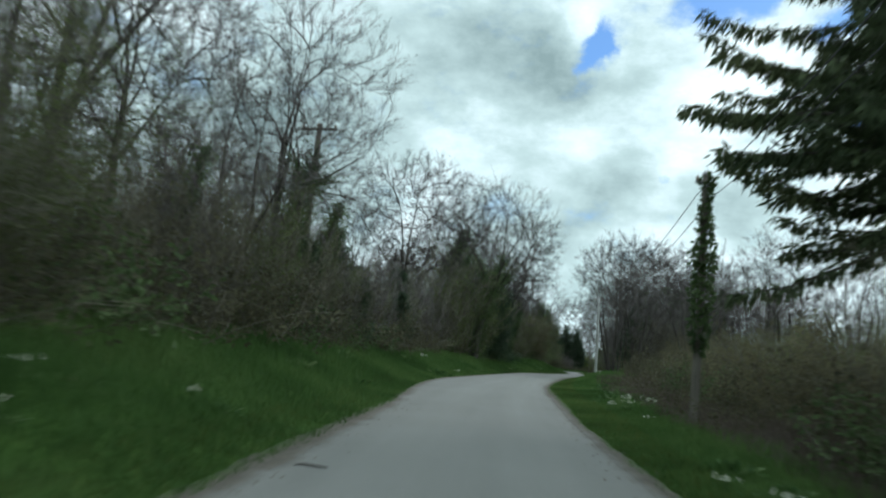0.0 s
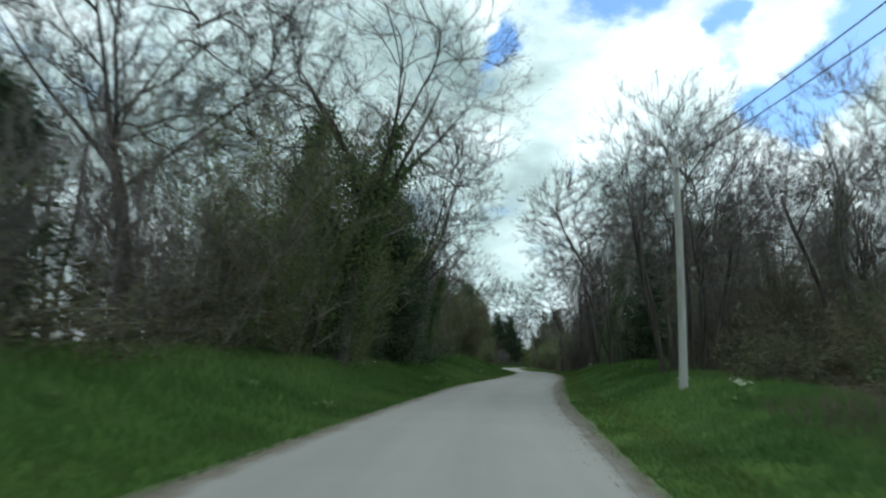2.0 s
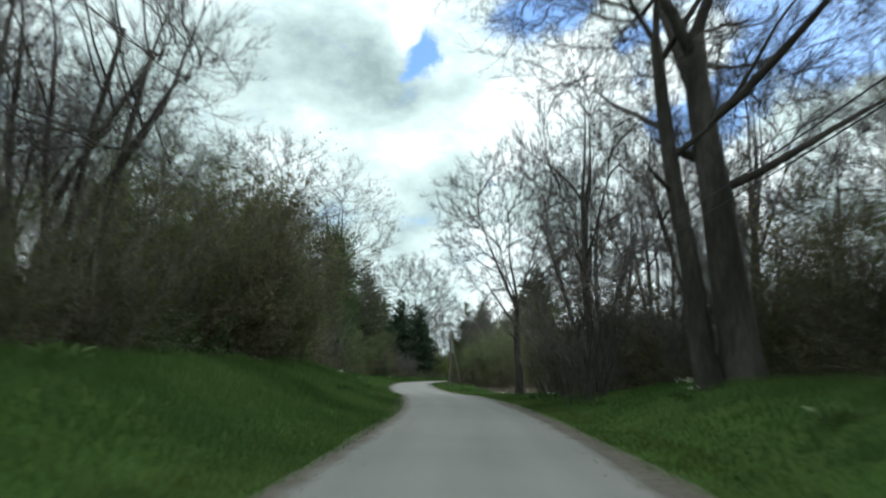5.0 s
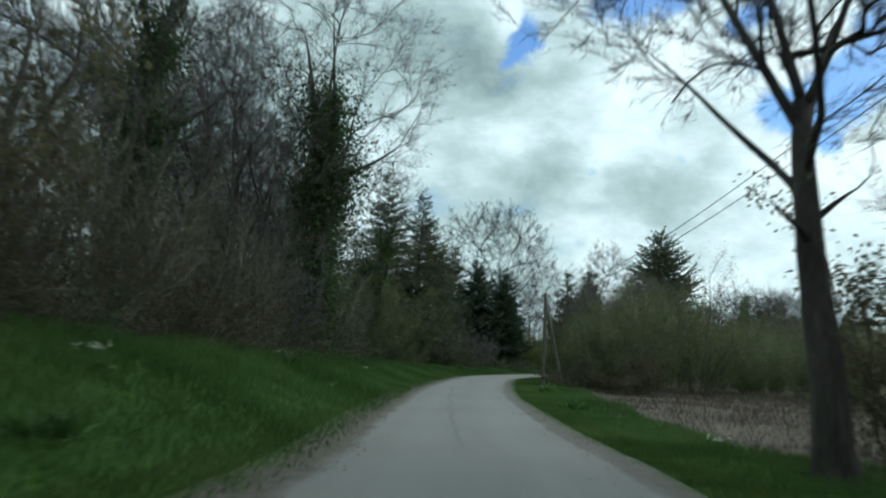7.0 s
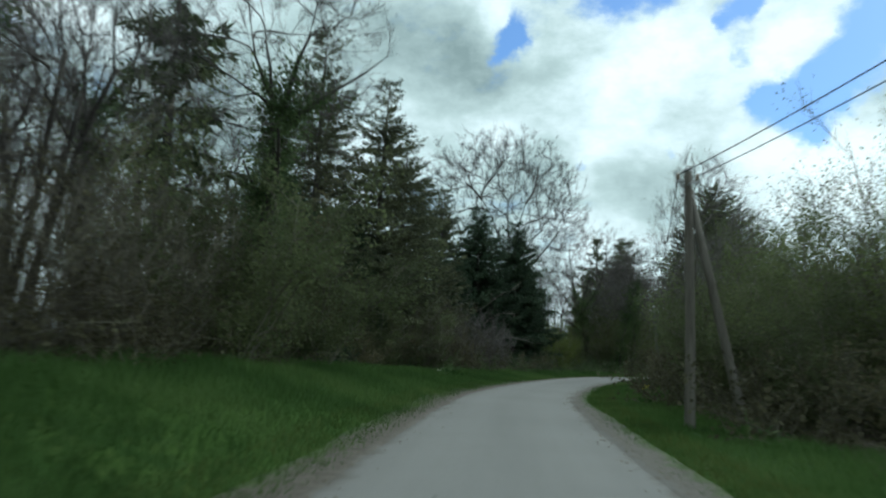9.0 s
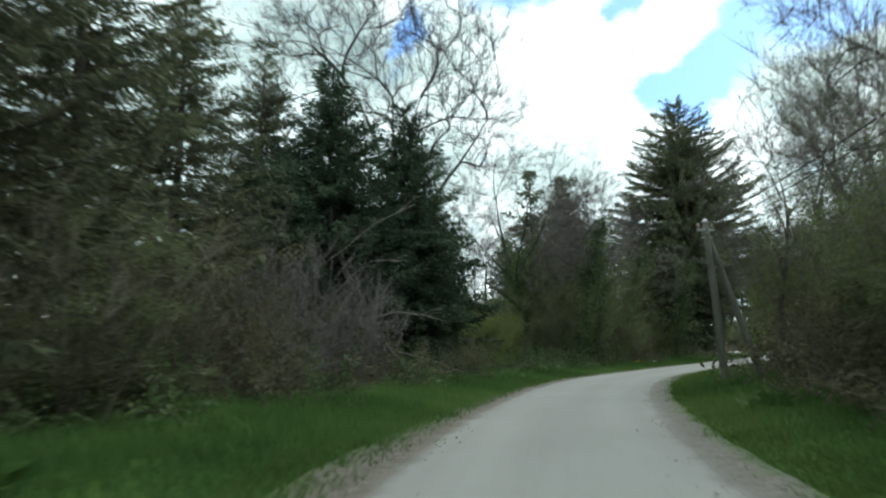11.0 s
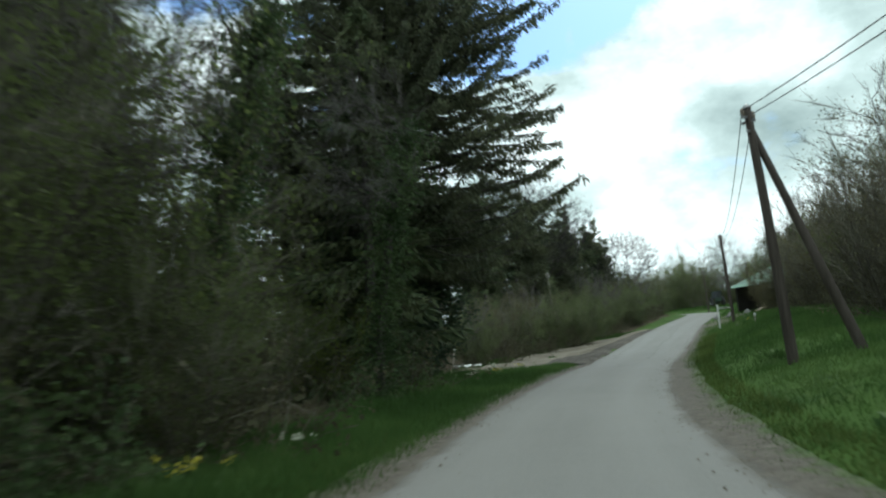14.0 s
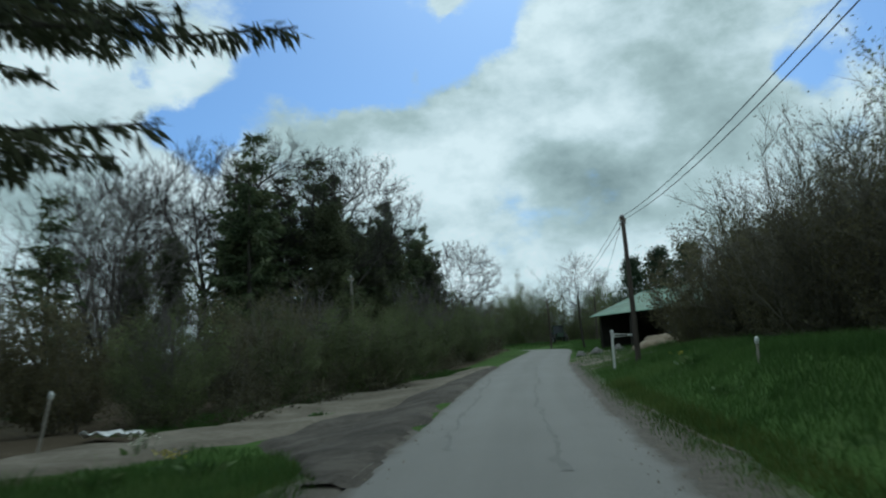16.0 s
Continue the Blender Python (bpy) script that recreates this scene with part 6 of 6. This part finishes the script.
# ---- barn, yard and tractor ----
def barn():
    """An open-sided barn with a green sheet roof, its long side to the lane."""
    e1, e2 = Vector((114.45, 231.9, 0)), Vector((109.8, 220.3, 0))
    length = (e2 - e1).length
    along = (e2 - e1).normalized()
    turn = math.atan2(along.y, along.x)
    base = 2.1
    root = tagged(new("barn"), "open-sided farm barn with a green sheet roof and grey walls", "barn")
    root.matrix_world = Matrix.Translation((e1.x, e1.y, base)) @ Matrix.Rotation(turn, 4, "Z")
    depth, eave, ridge = 10.0, 2.6, 4.6     # local y runs away from the lane

    def slope(y0, z0, y1, z1, name):
        bm = bmesh.new()
        n = int(length / 0.16)
        rows = []
        for i in range(n + 1):
            x = -0.5 + (length + 1.0) * i / n
            w = 0.025 * (i % 2)
            rows.append([bm.verts.new((x, y, z + w)) for y, z in ((y0, z0), (y1, z1))] + [bm.verts.new((x, y, z + w - 0.03)) for y, z in ((y0, z0), (y1, z1))])
        for a, b in zip(rows, rows[1:]):
            bm.faces.new((a[0], b[0], b[1], a[1]))
            bm.faces.new((a[2], a[3], b[3], b[2]))
            bm.faces.new((a[0], a[2], b[2], b[0]))
            bm.faces.new((a[1], b[1], b[3], a[3]))
        return bm_part(name, bm, ROOF_GREEN, root)

    slope(-0.6, eave, depth / 2, ridge, "roof")
    slope(depth + 0.6, eave, depth / 2, ridge, "roof")
    bm = bmesh.new()
    box_into(bm, (length + 1.0, 0.3, 0.06), (length / 2, depth / 2, ridge + 0.03), None, 0.01)
    bm_part("ridge_cap", bm, ROOF_GREEN, root)
    for i in range(5):
        for y in (0.1, depth - 0.1):
            bm = bmesh.new()
            box_into(bm, (0.2, 0.2, eave + 0.1), (0.1 + (length - 0.2) * i / 4, y, (eave + 0.1) / 2 - 0.2), None, 0.015)
            bm_part("post", bm, DARK_IN, root)
    # back wall coloured near-black for the shade under the roof
    for x0, x1, y, z0, z1, mat, name in ((0.0, length, depth, 0, eave, DARK_IN, "back_wall"), (length * 0.5, length, 0.25, 0.1, eave * 0.82, SHEET_GREY, "front_wall")):
        bm = bmesh.new()
        n = int((x1 - x0) / 0.1)
        ribs = []
        for i in range(n + 1):
            x, w = x0 + (x1 - x0) * i / n, 0.02 * (i // 2 % 2)
            ribs.append([bm.verts.new((x, y + w + back, z)) for back in (0, 0.03) for z in (z0, z1)])
        for p, q in zip(ribs, ribs[1:]):
            for k, m in ((0, 1), (1, 3), (3, 2), (2, 0)):
                bm.faces.new((p[k], q[k], q[m], p[m]))
        for p in (ribs[0], ribs[-1]):
            bm.faces.new((p[0], p[1], p[3], p[2]))
        bm_part(name, bm, mat, root, "grey corrugated sheet wall" if mat is SHEET_GREY else "")
    for x in (0.05, length - 0.05):
        bm = bmesh.new()
        vs = [bm.verts.new(p) for p in ((x, 0, -0.2), (x, depth, -0.2), (x, depth, eave), (x, depth / 2, ridge - 0.05), (x, 0, eave))]
        face = bm.faces.new(vs)
        solid = bmesh.ops.extrude_face_region(bm, geom=[face])["geom"]
        bmesh.ops.translate(bm, vec=(0.06 if x < 1 else -0.06, 0, 0), verts=[g for g in solid if isinstance(g, bmesh.types.BMVert)])
        # gable seen from inside coloured dark for shade, the other plain grey
        bm_part("gable", bm, SHEET_GREY if x > 1 else DARK_IN, root)
    return root


barn()


def heap(name, x, y, wide, deep, tall, mat, label, category, seed, turn=0.0, lumps=0.25):
    """A loose heap with an uneven top."""
    rng = np.random.default_rng(seed)
    bm = bmesh.new()
    bmesh.ops.create_icosphere(bm, subdivisions=4, radius=1.0)
    o = Vector(rng.uniform(0, 50, 3))
    for v in bm.verts:
        n = noise.noise(v.co * 1.6 + o) * lumps + noise.noise(v.co * 5 + o) * lumps * 0.35
        v.co = v.co * (1 + n)
        v.co = Vector((v.co.x * wide / 2, v.co.y * deep / 2, max(v.co.z, -0.15) * tall))
    me = bpy.data.meshes.new(name)
    bm.to_mesh(me)
    bm.free()
    me.materials.append(mat)
    me.polygons.foreach_set("use_smooth", np.ones(len(me.polygons), bool))
    ob = tagged(new(name, me), label, category)
    ob.location, ob.rotation_euler = (x, y, height(x, y)), (0, 0, turn)
    return ob


heap("earth_mound", 107.2, 224.4, 4.6, 2.6, 0.9, SAND, "brown mound of sandy earth beside the barn", "earth mound", 3, 0.8)
heap("earth_mound", 105.0, 221.8, 3.0, 2.0, 0.8, SAND, "low mound of brown earth beside the barn", "earth mound", 4, 0.3)
for i, (dx, dy, sc) in enumerate(((0, 0, 1), (1.3, 0.8, 0.8), (-1.2, 0.5, 0.7), (2.2, -0.4, 0.9), (0.6, 1.6, 0.6))):
    heap("boulder", 108.6 + dx, 229.2 + dy, 0.9 * sc, 0.7 * sc, 0.45 * sc, STONE, "rough grey boulder lying in the farm yard", "stone", 10 + i, i * 0.9, 0.35)
heap("tarpaulin_heap", 64.2, 239.2, 6.0, 4.0, 1.9, TARP, "heap covered with a crumpled white sheet among trees", "tarpaulin", 20, 0.5, 0.2)


def tractor(x, y, turn):
    root = tagged(new("tractor"), "dark green farm tractor standing beside the lane", "tractor")
    root.location, root.rotation_euler = (x, y, height(x, y)), (0, 0, radians(turn))
    bm = bmesh.new()
    box_into(bm, (0.75, 1.7, 0.6), (0, -1.05, 1.05), None, 0.08)
    box_into(bm, (0.6, 1.5, 0.4), (0, 0.6, 0.75), None, 0.05)
    bm_part("body", bm, TRACTOR, root)
    bm = bmesh.new()
    box_into(bm, (1.35, 1.3, 1.15), (0, 0.55, 1.75), None, 0.06)
    cab = bm_part("cab", bm, GLASS, root)
    bm = bmesh.new()
    box_into(bm, (1.5, 1.5, 0.1), (0, 0.55, 2.38), None, 0.04)
    bm_part("roof", bm, TRACTOR, cab)
    for px in (-0.67, 0.67):
        for py in (-0.08, 1.18):
            bm = bmesh.new()
            box_into(bm, (0.07, 0.07, 1.2), (px, py, 1.76), None, 0.01)
            bm_part("pillar", bm, TRACTOR, cab)
    for px in (-0.8, 0.8):
        for py, r, w in ((0.75, 0.78, 0.4), (-1.45, 0.5, 0.28)):
            t = Tubes()
            t.add(np.array([(-w / 2, 0, 0), (-w / 2 + 0.03, 0, 0), (w / 2 - 0.03, 0, 0), (w / 2, 0, 0)]) + (px, py, r), [r * 0.85, r, r, r * 0.85], 20)
            tyre = part("wheel", t.mesh("wheel", RUBBER), root)
            t = Tubes()
            t.add(np.array([(-w / 2 - 0.01, 0, 0), (0, 0, 0), (w / 2 + 0.01, 0, 0)]) + (px, py, r), [r * 0.5, r * 0.3, r * 0.5], 14)
            part("rim", t.mesh("rim", STEEL), tyre)
    part("exhaust", shaft_between((0.25, -1.2, 1.3), (0.25, -1.2, 2.3), 0.05, 0.05, 8).mesh("exhaust", DARK_IN), root)
    return root


tractor(150.2, 256.2, -52)


# ---- beside the lane ----
DEAD_LIMB = material("dead_limb", [(0.12, 0.105, 0.09), (0.2, 0.18, 0.155), (0.27, 0.245, 0.21)], 2.0, 0.85)


def fallen_tree():
    """A fallen tree: bare pale limbs that lean out of the thicket onto the verge."""
    x, y = 34.5, 183.9
    rng = np.random.default_rng(8)
    root = tagged(new("fallen_tree"), "fallen leafless tree with pale broken limbs leaning on the verge", "fallen tree")
    root.location = (x, y, height(x, y))
    limbs = (((-3.4, 1.8, 3.9), (-1.6, 0.9, 2.7), (0.1, 0.25, 1.4), (1.0, -0.8, -0.05), 0.07), ((0.1, 0.25, 1.4), (0.0, -0.4, 1.3), (-0.1, -0.7, 0.6), (-0.1, -0.9, -0.05), 0.045),
             ((-2.6, 1.4, 3.3), (-1.2, 0.6, 4.3), (-0.2, 0.3, 5.0), (1.0, -0.2, 5.6), 0.022), ((0.5, -0.2, 1.1), (1.4, -0.1, 0.8), (2.4, 0.0, 0.35), (3.0, 0.2, 0.08), 0.025),
             ((-3.4, 1.8, 3.9), (-2.8, 0.6, 2.6), (-2.4, -0.6, 1.3), (-2.2, -1.0, -0.05), 0.05), ((-1.6, 0.9, 2.7), (-0.9, 0.0, 3.3), (-0.4, -0.6, 3.7), (0.5, -1.0, 3.9), 0.02),
             ((-1.0, 0.5, 2.4), (-1.5, -0.6, 2.0), (-2.0, -1.4, 1.9), (-2.8, -1.9, 2.0), 0.03), ((-0.4, 0.3, 2.1), (0.6, 0.8, 2.3), (1.5, 1.0, 2.2), (2.2, 1.4, 2.0), 0.03))
    for a, b, c, d, r in limbs:
        t = Tubes()
        pts = np.array([a, b, c, d]) + rng.normal(size=(4, 3)) * 0.05
        t.add(pts, r * 0.7 * np.linspace(1, 0.5, 4), 6)
        ends = np.array(fans(rng, pts, 0.1, 1.0, 16, 0.0))
        t.spikes(ends[:, 0], ends[:, 1], 0.008)
        part("limb", t.mesh("limb", DEAD_LIMB), root)
    return root


fallen_tree()


def stake(x, y, tall, lean, label):
    root = tagged(new("stake"), label, "post")
    root.location = (x, y, height(x, y))
    part("shaft", shaft_between((0, 0, -0.2), (lean, 0, tall), 0.03, 0.03, 7).mesh("shaft", PALE_STEM), root)
    bm = bmesh.new()
    bmesh.ops.create_icosphere(bm, subdivisions=2, radius=0.06, matrix=Matrix.Translation((lean, 0, tall - 0.03)) @ Matrix.Diagonal((0.9, 0.8, 1.5, 1)))
    bm_part("cap", bm, TARP, root, "white cap on top", True)
    return root


stake(71.75, 222.0, 1.15, 0.25, "leaning pale stake with a white cap")
stake(71.2, 223.8, 1.2, 0.45, "pale stake leaning beside a dark hedge")
stake(81.2, 211.4, 0.5, 0.03, "short post with a white cap on the bank")


def sheet(x, y, wide, deep, turn, label):
    """A crumpled sheet lying on the ground."""
    bm = bmesh.new()
    bmesh.ops.create_grid(bm, x_segments=16, y_segments=10, size=0.5)
    for v in bm.verts:
        v.co = Vector((v.co.x * wide * (1 + 0.1 * noise.noise(v.co * 4)), v.co.y * deep, 0.2 + 0.12 * noise.noise(v.co * 5) + 0.05 * noise.noise(v.co * 13)))
    bmesh.ops.solidify(bm, geom=bm.faces[:], thickness=0.01)
    me = bpy.data.meshes.new("plastic_sheet")
    bm.to_mesh(me)
    bm.free()
    me.materials.append(TARP)
    me.polygons.foreach_set("use_smooth", np.ones(len(me.polygons), bool))
    ob = tagged(new("plastic_sheet", me), label, "plastic sheet")
    ob.location, ob.rotation_euler = (x, y, height(x, y)), (0, 0, turn)
    return ob


sheet(74.0, 223.5, 1.35, 0.6, -1.3, "crumpled white plastic sheet on the grass")
ribbon("kerb", 231.5, 239.5, lambda s: 2.27 + 0.01 * (s - 226), lambda s: 2.39 + 0.01 * (s - 226), 0.05, TRACK, "low pale concrete edging beside the verge", "kerb", 3, 0.5, 0.015, 12)

# cracks in the asphalt
for lat0, s0, s1, seed in ((-0.2, 124, 146, 1), (0.5, 231, 262, 2), (-1.0, 233, 252, 3)):
    rng = np.random.default_rng(seed)
    ss = np.arange(s0, s1, 0.3)
    lat = lat0 + np.cumsum(rng.normal(size=len(ss))) * 0.035 - np.linspace(0, 0.25, len(ss))
    wid = 0.015 + 0.03 * np.abs(np.convolve(rng.normal(size=len(ss)), np.ones(4) / 2, "same"))
    v = []
    for sgn in (-1, 1):
        x, y = beside(ss, lat + sgn * wid)
        u = (lat + 1.8) / 3.6
        v.append(np.stack([x, y, np.interp(ss, RUN, LINE[:, 2]) + 0.015 + 0.035 * (1 - (2 * u - 1) ** 2) + 0.005], 1))
    n = len(ss)
    f = [(i, i + 1, n + i + 1, n + i) for i in range(n - 1)]
    tagged(new("asphalt_crack", mesh_from("asphalt_crack", np.concatenate(v), f, CRACK)), "dark sealed crack along the asphalt", "road mark", kind="structure")
twig_bits = Tubes()
twig_bits.add([(-0.14, 0, 0.014), (-0.05, 0.02, 0.024), (0.06, -0.01, 0.02), (0.16, 0.03, 0.012)], [0.008, 0.013, 0.012, 0.006], 6)
dead = tagged(new("fallen_branch", twig_bits.mesh("fallen_branch", BARK)), "short dark broken branch on the asphalt", "branch")
dead.location = (-1.0, 6.9, height(-1.0, 6.9) + 0.1)


# ---- verge plants ----
def weed_meshes(seed):
    rng = np.random.default_rng(seed)
    at = rng.normal(size=(46, 3)) * (0.16, 0.16, 0.05)
    at[:, 2] = np.abs(at[:, 2])
    ways = np.concatenate([at[:, :2] * 4, np.full((46, 1), 0.9)], 1)
    t = Tubes()
    for i in range(3):
        a = i * 2.1
        t.add([(0, 0, 0), (0.05 * math.cos(a), 0.05 * math.sin(a), 0.3 + 0.06 * i)], [0.008, 0.005], 4)
    return {"stalk": t.mesh("stalk", WEED), "foliage": leaf_mesh("foliage", at, 0.12, WEED, rng, 0.0, 1.8, ways)}


def flower_meshes(seed, mat):
    rng = np.random.default_rng(seed)
    t = Tubes()
    xy = rng.normal(size=(9, 2)) * 0.1
    for x, y in xy:
        t.add([(x * 0.5, y * 0.5, 0), (x, y, 0.22 + rng.uniform(0, 0.12))], [0.006, 0.004], 4)
    tops = np.array([(x, y, 0.26) for x, y in xy])
    at = np.repeat(tops, 6, 0) + rng.normal(size=(54, 3)) * 0.02
    return {"stalk": t.mesh("stalk", WEED), "blossom": leaf_mesh("blossom", at, 0.026, mat, rng), "foliage": leaf_mesh("foliage", rng.normal(size=(22, 3)) * (0.12, 0.12, 0.03) + (0, 0, 0.04), 0.12, WEED, rng)}


KINDS = {}
kind("weed", "dock_plant", weed_meshes(1), "leafy green dock plant in the grass", "wild plant", "verge plants")
kind("white", "flower_clump", flower_meshes(2, FLOWER), "clump of small white flowers in grass", "flower", "verge flowers")
kind("gold", "flower_clump", flower_meshes(3, YELLOW), "clump of small yellow flowers in grass", "flower", "verge flowers")
verge = random.Random(9)
for i in range(120):
    s, side = verge.uniform(2, 248), verge.choice((-1, 1))
    edge = float(table(s, FOOT_L) if side < 0 else table(s, FOOT_R))
    lat = verge.uniform(3.0, max(edge - 0.3, 3.4))
    x, y = beside(s, side * lat)
    put(verge.choice(["weed", "weed", "weed", "white", "gold"] if s > 150 else ["weed", "weed", "white"]), float(x), float(y), verge.uniform(0.6, 1.3), None, 0.0)
for x, y in ((-3.3, 5.8), (-3.8, 7.0), (-2.9, 9.5), (3.3, 8.2), (3.7, 7.6)):
    put("white", x, y, 0.7, None, 0.0)
for model in KINDS.values():
    for ob in (*model.children_recursive, model):
        bpy.data.objects.remove(ob)

# ---- grass ----
grass_rng = np.random.default_rng(3)


def grass_sheet(name, count, s0, s1, side, inner, outer, tall, mat, label, band=False, rim=False):
    """Blades of grass over a stretch of verge, thick and uneven."""
    r = grass_rng
    s = r.uniform(s0, s1, count)
    asphalt = np.array(table(s, EDGE_L if side < 0 else EDGE_R))
    edge = asphalt + 1.2 if rim else np.array(table(s, FOOT_L if side < 0 else FOOT_R)) + outer
    u = r.uniform(0, 1, count) ** 1.1
    bareness = table(s, ((-2, 0.06), (110, 0.08), (116, 0.2), (260, 0.26)) if side < 0 else ((-2, 0.05), (48, 0.06), (54, 0.16), (112, 0.16), (116, 0.16), (192, 0.16), (197, 0.16), (210, 0.2), (222, 0.32), (260, 0.38)))
    lat = (asphalt + bareness * r.uniform(0.3, 1.9, count) + inner) * (1 - u) + edge * u
    bare = (side < 0) & (((s > 230.5) & (lat < 2.2 + 0.45 * (s - 231))) | ((s > 232) & (s < 262) & (lat > 6.6)) | ((s > 237.2) & (s < 262)))
    if band:
        lat = 9.0 - 0.1 * np.maximum(0, s - 236) - 0.24 * np.maximum(0, s - 252) + u * 1.5
        bare = np.zeros(count, bool)
    s, lat, u, count = s[~bare], lat[~bare], u[~bare], int((~bare).sum())
    x, y = beside(s, side * lat)
    clump = 0.5 + 0.5 * np.sin(x * 2.1 + np.sin(y * 1.7) * 2) * np.sin(y * 1.9 + np.sin(x * 1.3) * 2)
    h = tall * (0.35 + 0.9 * u ** 0.7) * (0.8 + 0.3 * clump) * r.uniform(0.6, 1.3, count)
    h = np.where(np.hypot(x - 72.6, y - 221.4) < 5.0, h * 0.4, h) * (1 + 0.8 * np.clip((s - 222) / 12, 0, 1) * (side > 0))
    root = np.stack([x, y, ground_z(x, y) - 0.02], 1)
    a = r.uniform(0, 6.28, count)
    wide = np.stack([np.cos(a), np.sin(a), 0 * a], 1) * (0.005 + 0.006 * r.uniform(0, 1, count))[:, None] * (1 + 1.2 * h[:, None])
    tip = root + np.stack([r.normal(size=count) * 0.35 * h, r.normal(size=count) * 0.35 * h, h], 1)
    v = np.stack([root - wide, root + wide, tip], 1).reshape(-1, 3)
    f = (np.arange(count)[:, None] * 3 + np.arange(3)).tolist()
    tagged(new(name, mesh_from(name, v, f, mat)), label, "grass", kind="stuff")


grass_sheet("verge_grass", 480000, -2, 246, -1, 0.0, 0.6, 0.28, GRASS, "thick uneven green grass on the bank")
grass_sheet("verge_grass", 430000, -2, 258, 1, 0.0, 0.5, 0.17, GRASS, "thick uneven green grass on the verge")
grass_sheet("verge_grass", 90000, -2, 240, -1, 0.0, 0.0, 0.11, SHORT_GRASS, "short yellow-green grass along the asphalt's edge", rim=True)
grass_sheet("verge_grass", 90000, -2, 246, 1, 0.0, 0.0, 0.11, SHORT_GRASS, "short yellow-green grass along the asphalt's edge", rim=True)
grass_sheet("verge_grass", 26000, 240, 264, -1, 0.0, 0.0, 0.2, GRASS, "strip of green grass along the dirt track", True)
grass_sheet("verge_grass", 30000, 262, 310, -1, 0.0, 0.6, 0.2, GRASS, "green grass beside the lane past the track")
grass_sheet("verge_grass", 30000, 256, 330, 1, 0.0, 0.6, 0.2, GRASS, "green grass beside the farm yard")
grass_sheet("dry_grass", 26000, 112, 160, 1, 2.6, 16, 0.45, DRY, "dry straw-coloured meadow grass")
grass_sheet("dry_grass", 9000, 8, 46, 1, 2.4, 1.6, 0.5, DRY, "dry straw-coloured grass by the brambles")
